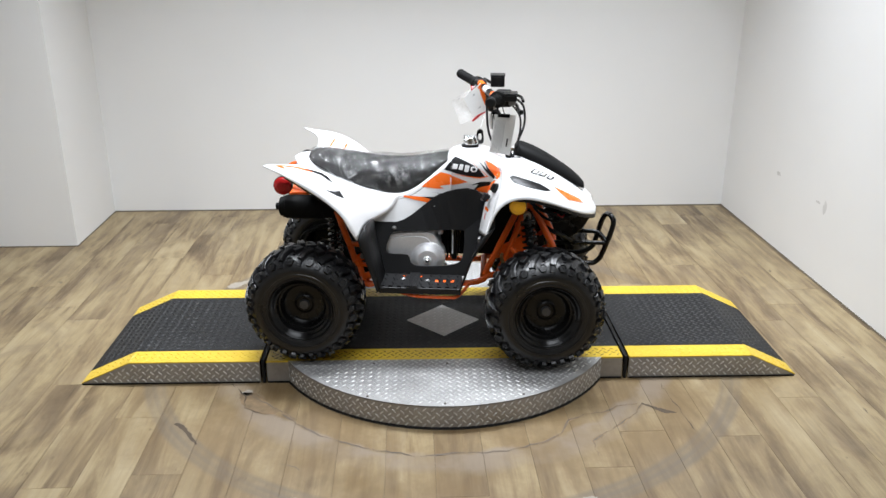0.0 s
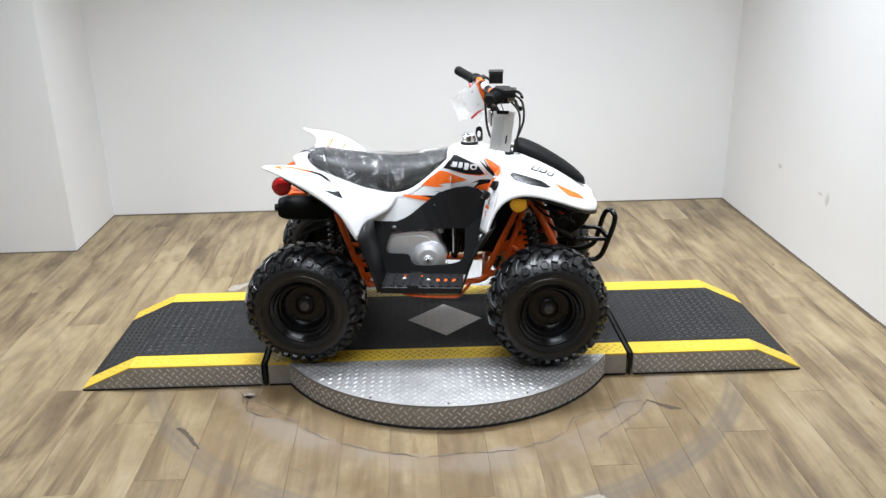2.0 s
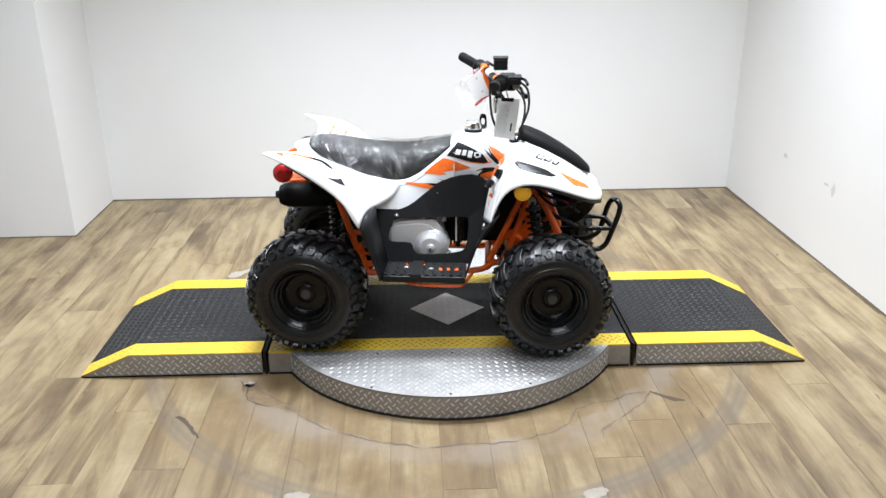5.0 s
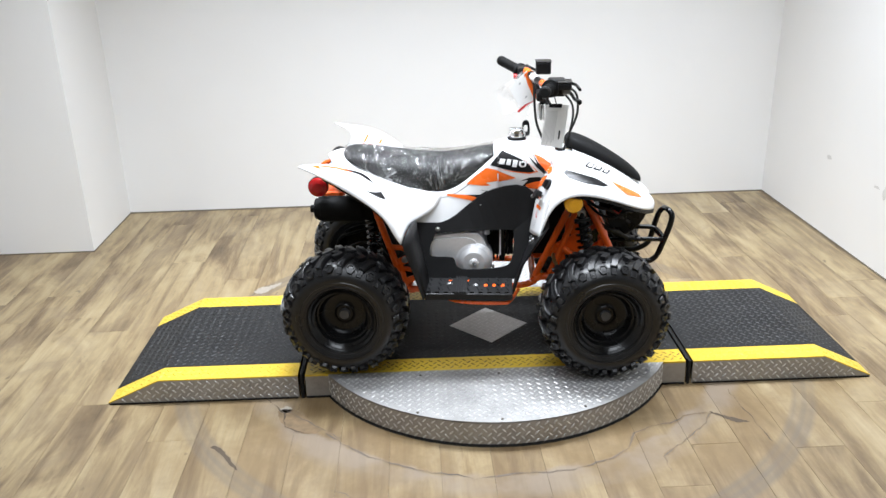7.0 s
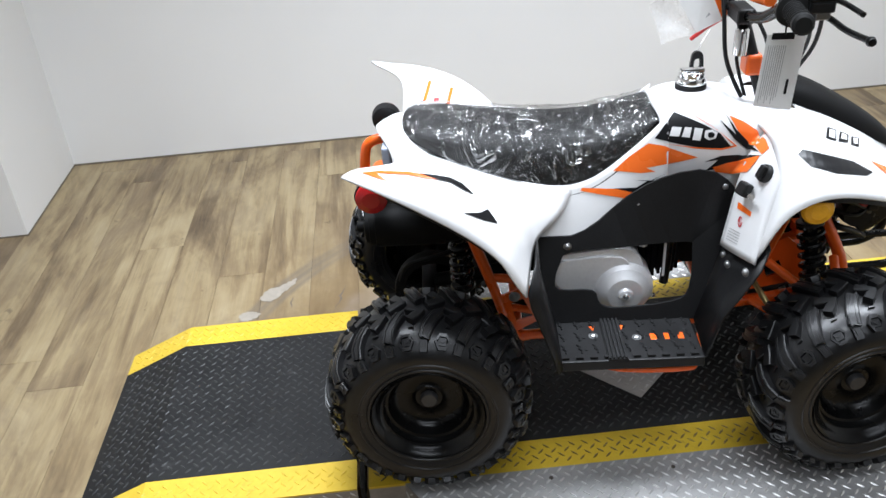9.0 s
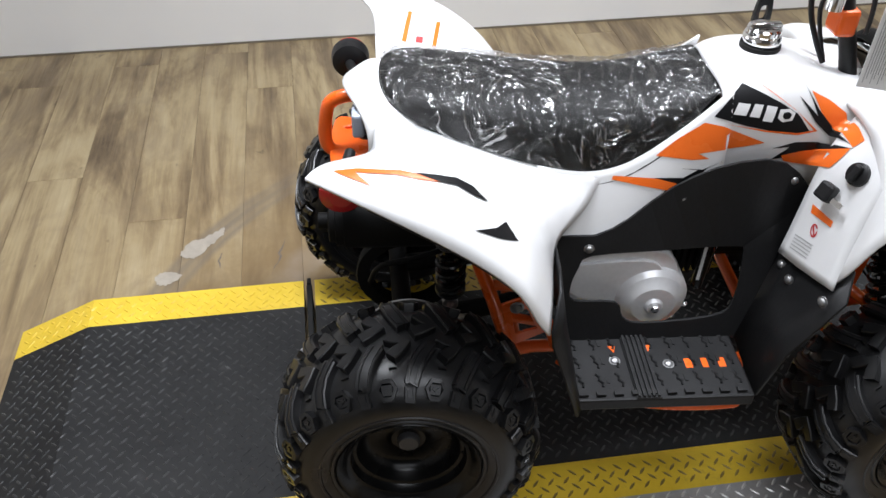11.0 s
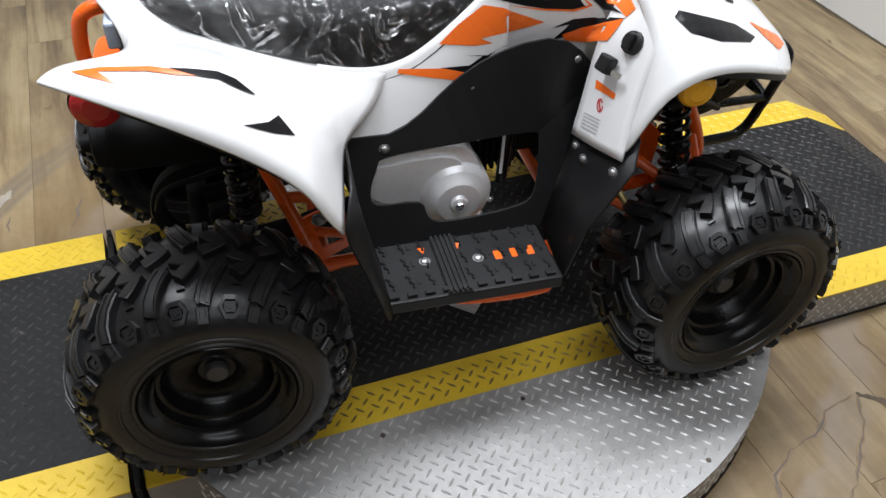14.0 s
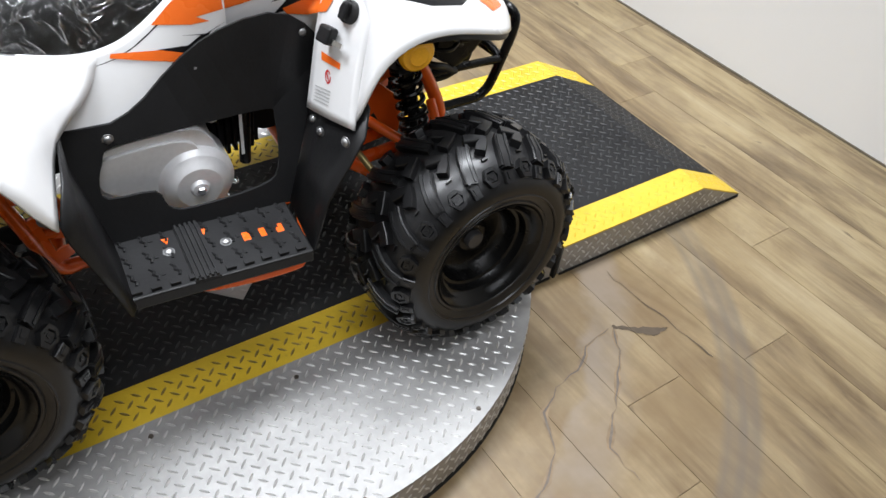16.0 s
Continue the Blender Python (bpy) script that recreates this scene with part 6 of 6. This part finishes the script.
# tether fob hanging over the tank
fob = thing("tether_fob", "black plastic tether fob on a wire ring over the tank", "key fob", ATV)
FC = Vector((0.166, 0.100, 0.776))
outline = smoothed([(-0.012, -0.024), (-0.012, 0.012), (-0.006, 0.024), (0.006, 0.024), (0.012, 0.012), (0.012, -0.024)], 4)
slot = smoothed([(-0.005, -0.012), (-0.005, 0.008), (0.005, 0.008), (0.005, -0.012)], 3)
part("fob_body", plate(outline, [slot], lambda a, b, d: (FC.x + a, FC.y + d, FC.z + b), 0.008), BLACK_GL, fob, "glossy black slotted fob")
part("ring", tube([(0.166, 0.104, 0.798), (0.170, 0.102, 0.815), (0.176, 0.095, 0.835), (0.180, 0.085, 0.850)], 0.0012, curve=4), CHROME, fob, "thin wire ring")

# ---- marks in the floor ----
CRACK = plain("grey_filler_crack", (0.125, 0.10, 0.078), 0.7, vary=0.3, grain=90)
DARKCRACK = plain("dark_open_crack", (0.075, 0.055, 0.036), 0.8, vary=0.3)
SMEAR = plain("rust_brown_stain", (0.185, 0.125, 0.066), 0.5, vary=0.5, grain=40, spots=22)
FILLER = plain("pale_floor_filler", (0.31, 0.275, 0.225), 0.6, vary=0.15, grain=60, spots=25)


def crack(points, width, material, seed):
    """A ragged line in the floor, through the given places."""
    r = random.Random(seed)
    pts = []
    for (xa, ya), (xb, yb) in zip(points, points[1:]):
        n = max(2, int(math.hypot(xb - xa, yb - ya) / 0.018))
        pts += [(xa + (xb - xa) * k / n + r.uniform(-0.004, 0.004), ya + (yb - ya) * k / n + r.uniform(-0.004, 0.004)) for k in range(n)]
    pts.append(points[-1])
    bm = bmesh.new()
    prev = None
    for i, (x, y) in enumerate(pts):
        xa, ya = pts[max(i - 1, 0)]
        xb, yb = pts[min(i + 1, len(pts) - 1)]
        L = math.hypot(xb - xa, yb - ya) or 1
        nx_, ny_ = -(yb - ya) / L, (xb - xa) / L
        w = width * (0.45 + 0.35 * math.sin(i * 0.9 + seed) + r.uniform(-0.12, 0.2)) * (0.3 if i in (0, len(pts) - 1) else 1)
        pair = [bm.verts.new((x + nx_ * w / 2, y + ny_ * w / 2, 0.0012)), bm.verts.new((x - nx_ * w / 2, y - ny_ * w / 2, 0.0012))]
        if prev:
            bm.faces.new((prev[0], prev[1], pair[1], pair[0]))
        prev = pair
    ob = solid("floor_crack", bm, material, "ragged grey crack in the plank floor", "floor crack", "structure")
    return ob


def filled_crack(points, seed):
    """A crack with dirt smeared along it, its dark line still showing."""
    crack(points, 0.016, SMEAR, seed).location.z = -0.0006
    crack(points, 0.0055, CRACK, seed)


def patch(points, material, label):
    loop = smoothed(points, 7)
    r = random.Random(len(points))
    bm = bmesh.new()
    bm.faces.new([bm.verts.new((x + r.uniform(-0.003, 0.003), y + r.uniform(-0.003, 0.003), 0.0010)) for x, y in loop])
    bmesh.ops.triangulate(bm, faces=bm.faces)
    return solid("floor_patch", bm, material, label, "floor patch", "structure")


crack([(-0.539, -0.514), (-0.488, -0.566), (-0.411, -0.638), (-0.305, -0.691), (-0.228, -0.729), (-0.161, -0.743), (-0.112, -0.768), (-0.062, -0.759), (-0.003, -0.749), (0.080, -0.750), (0.164, -0.744), (0.269, -0.705)], 0.007, CRACK, 1)
filled_crack([(0.269, -0.705), (0.342, -0.659), (0.374, -0.587), (0.430, -0.549), (0.499, -0.542), (0.553, -0.502), (0.625, -0.491)], 7)
filled_crack([(0.638, -0.499), (0.578, -0.574), (0.515, -0.632), (0.429, -0.705), (0.427, -0.745), (0.429, -0.780)], 8)
crack([(-0.753, -0.287), (-0.716, -0.340), (-0.681, -0.390), (-0.669, -0.469), (-0.607, -0.503)], 0.009, DARKCRACK, 9)
crack([(0.736, -0.370), (0.741, -0.468), (0.750, -0.528), (0.755, -0.586), (0.761, -0.661)], 0.004, DARKCRACK, 2)
filled_crack([(-0.681, -0.369), (-0.620, -0.426), (-0.563, -0.481), (-0.492, -0.543)], 3)
patch([(-0.700, -0.372), (-0.655, -0.372), (-0.600, -0.430), (-0.555, -0.492), (-0.600, -0.510), (-0.660, -0.472), (-0.690, -0.420)], SMEAR, "rust-brown stain in the plank floor")
crack([(-0.527, -0.774), (-0.485, -0.790), (-0.449, -0.818)], 0.006, CRACK, 4)
crack([(-0.678, 0.586), (-0.688, 0.546), (-0.693, 0.516), (-0.705, 0.483), (-0.712, 0.450)], 0.007, CRACK, 5)
crack([(-0.834, 0.551), (-0.835, 0.521), (-0.834, 0.495)], 0.005, CRACK, 6)
patch([(0.636, -0.490), (0.676, -0.515), (0.735, -0.552), (0.700, -0.553), (0.668, -0.528)], DARKCRACK, "dark chip broken out of a plank")
patch([(-0.873, -0.561), (-0.858, -0.552), (-0.822, -0.592), (-0.777, -0.673), (-0.804, -0.642), (-0.839, -0.591)], DARKCRACK, "dark chip broken out of a plank")
patch([(-0.485, -0.957), (-0.457, -0.943), (-0.418, -0.954), (-0.426, -0.978), (-0.460, -0.981)], FILLER, "pale filler patch in the plank floor")
patch([(0.314, -0.993), (0.344, -0.974), (0.376, -0.971), (0.382, -0.990), (0.351, -1.013), (0.320, -1.016)], FILLER, "pale filler patch in the plank floor")
patch([(-0.930, 0.561), (-0.913, 0.603), (-0.879, 0.615), (-0.846, 0.641), (-0.829, 0.651), (-0.832, 0.623), (-0.864, 0.581), (-0.889, 0.545), (-0.915, 0.544)], FILLER, "pale filler patch in the plank floor")
patch([(-0.985, 0.477), (-0.964, 0.499), (-0.931, 0.490), (-0.924, 0.477), (-0.948, 0.456), (-0.973, 0.455)], FILLER, "pale filler patch in the plank floor")
patch([(-0.700, -0.372), (-0.680, -0.352), (-0.660, -0.366), (-0.676, -0.392)], FILLER, "pale filler patch in the plank floor")

# ---- floor ----
floor = solid("floor", box((X_JUT - 0.1, Y_F - 0.1, -0.06), (X_R + 0.1, Y_B + 0.1, -0.002)), JOINT, "light brown wood-look plank floor, scuffed in rings round the turntable", "floor", "structure")
PW, PL = 0.1450, 1.22


def plank_mesh(width, length):
    bm = bmesh.new()
    e = 0.0006
    lo, hi = -0.002, 0.0
    a = [bm.verts.new(c) for c in ((0.0004, 0.0004, lo), (width - 0.0004, 0.0004, lo), (width - 0.0004, length - 0.0004, lo), (0.0004, length - 0.0004, lo))]
    b = [bm.verts.new(c) for c in ((e, e, hi), (width - e, e, hi), (width - e, length - e, hi), (e, length - e, hi))]
    bm.faces.new(b)
    for i in range(4):
        bm.faces.new((a[i], a[(i + 1) % 4], b[(i + 1) % 4], b[i]))
    me = bpy.data.meshes.new("plank")
    bm.to_mesh(me)
    bm.free()
    me.materials.append(WOOD)
    return me


plank_data = plank_mesh(PW, PL)
rng = random.Random(5)
nx = int((X_R - X_JUT) / PW) + 2
for i in range(nx):
    x = X_JUT + 0.002 + i * PW
    wide = min(PW, X_R - 0.002 - x)
    y = Y_F - rng.random() * PL
    while y < Y_B and wide > 0.01:
        y0, y1 = max(y, Y_F + 0.002), min(y + PL, (Y_B if x + wide > X_L + 0.01 else Y_JUT) - 0.002)
        if y1 - y0 > 0.01:
            o = new("plank", plank_data if wide == PW and y1 - y0 > PL - 1e-6 else plank_mesh(wide, y1 - y0))
            o.parent = floor
            o.location = (x, y0, 0)
        y += PL
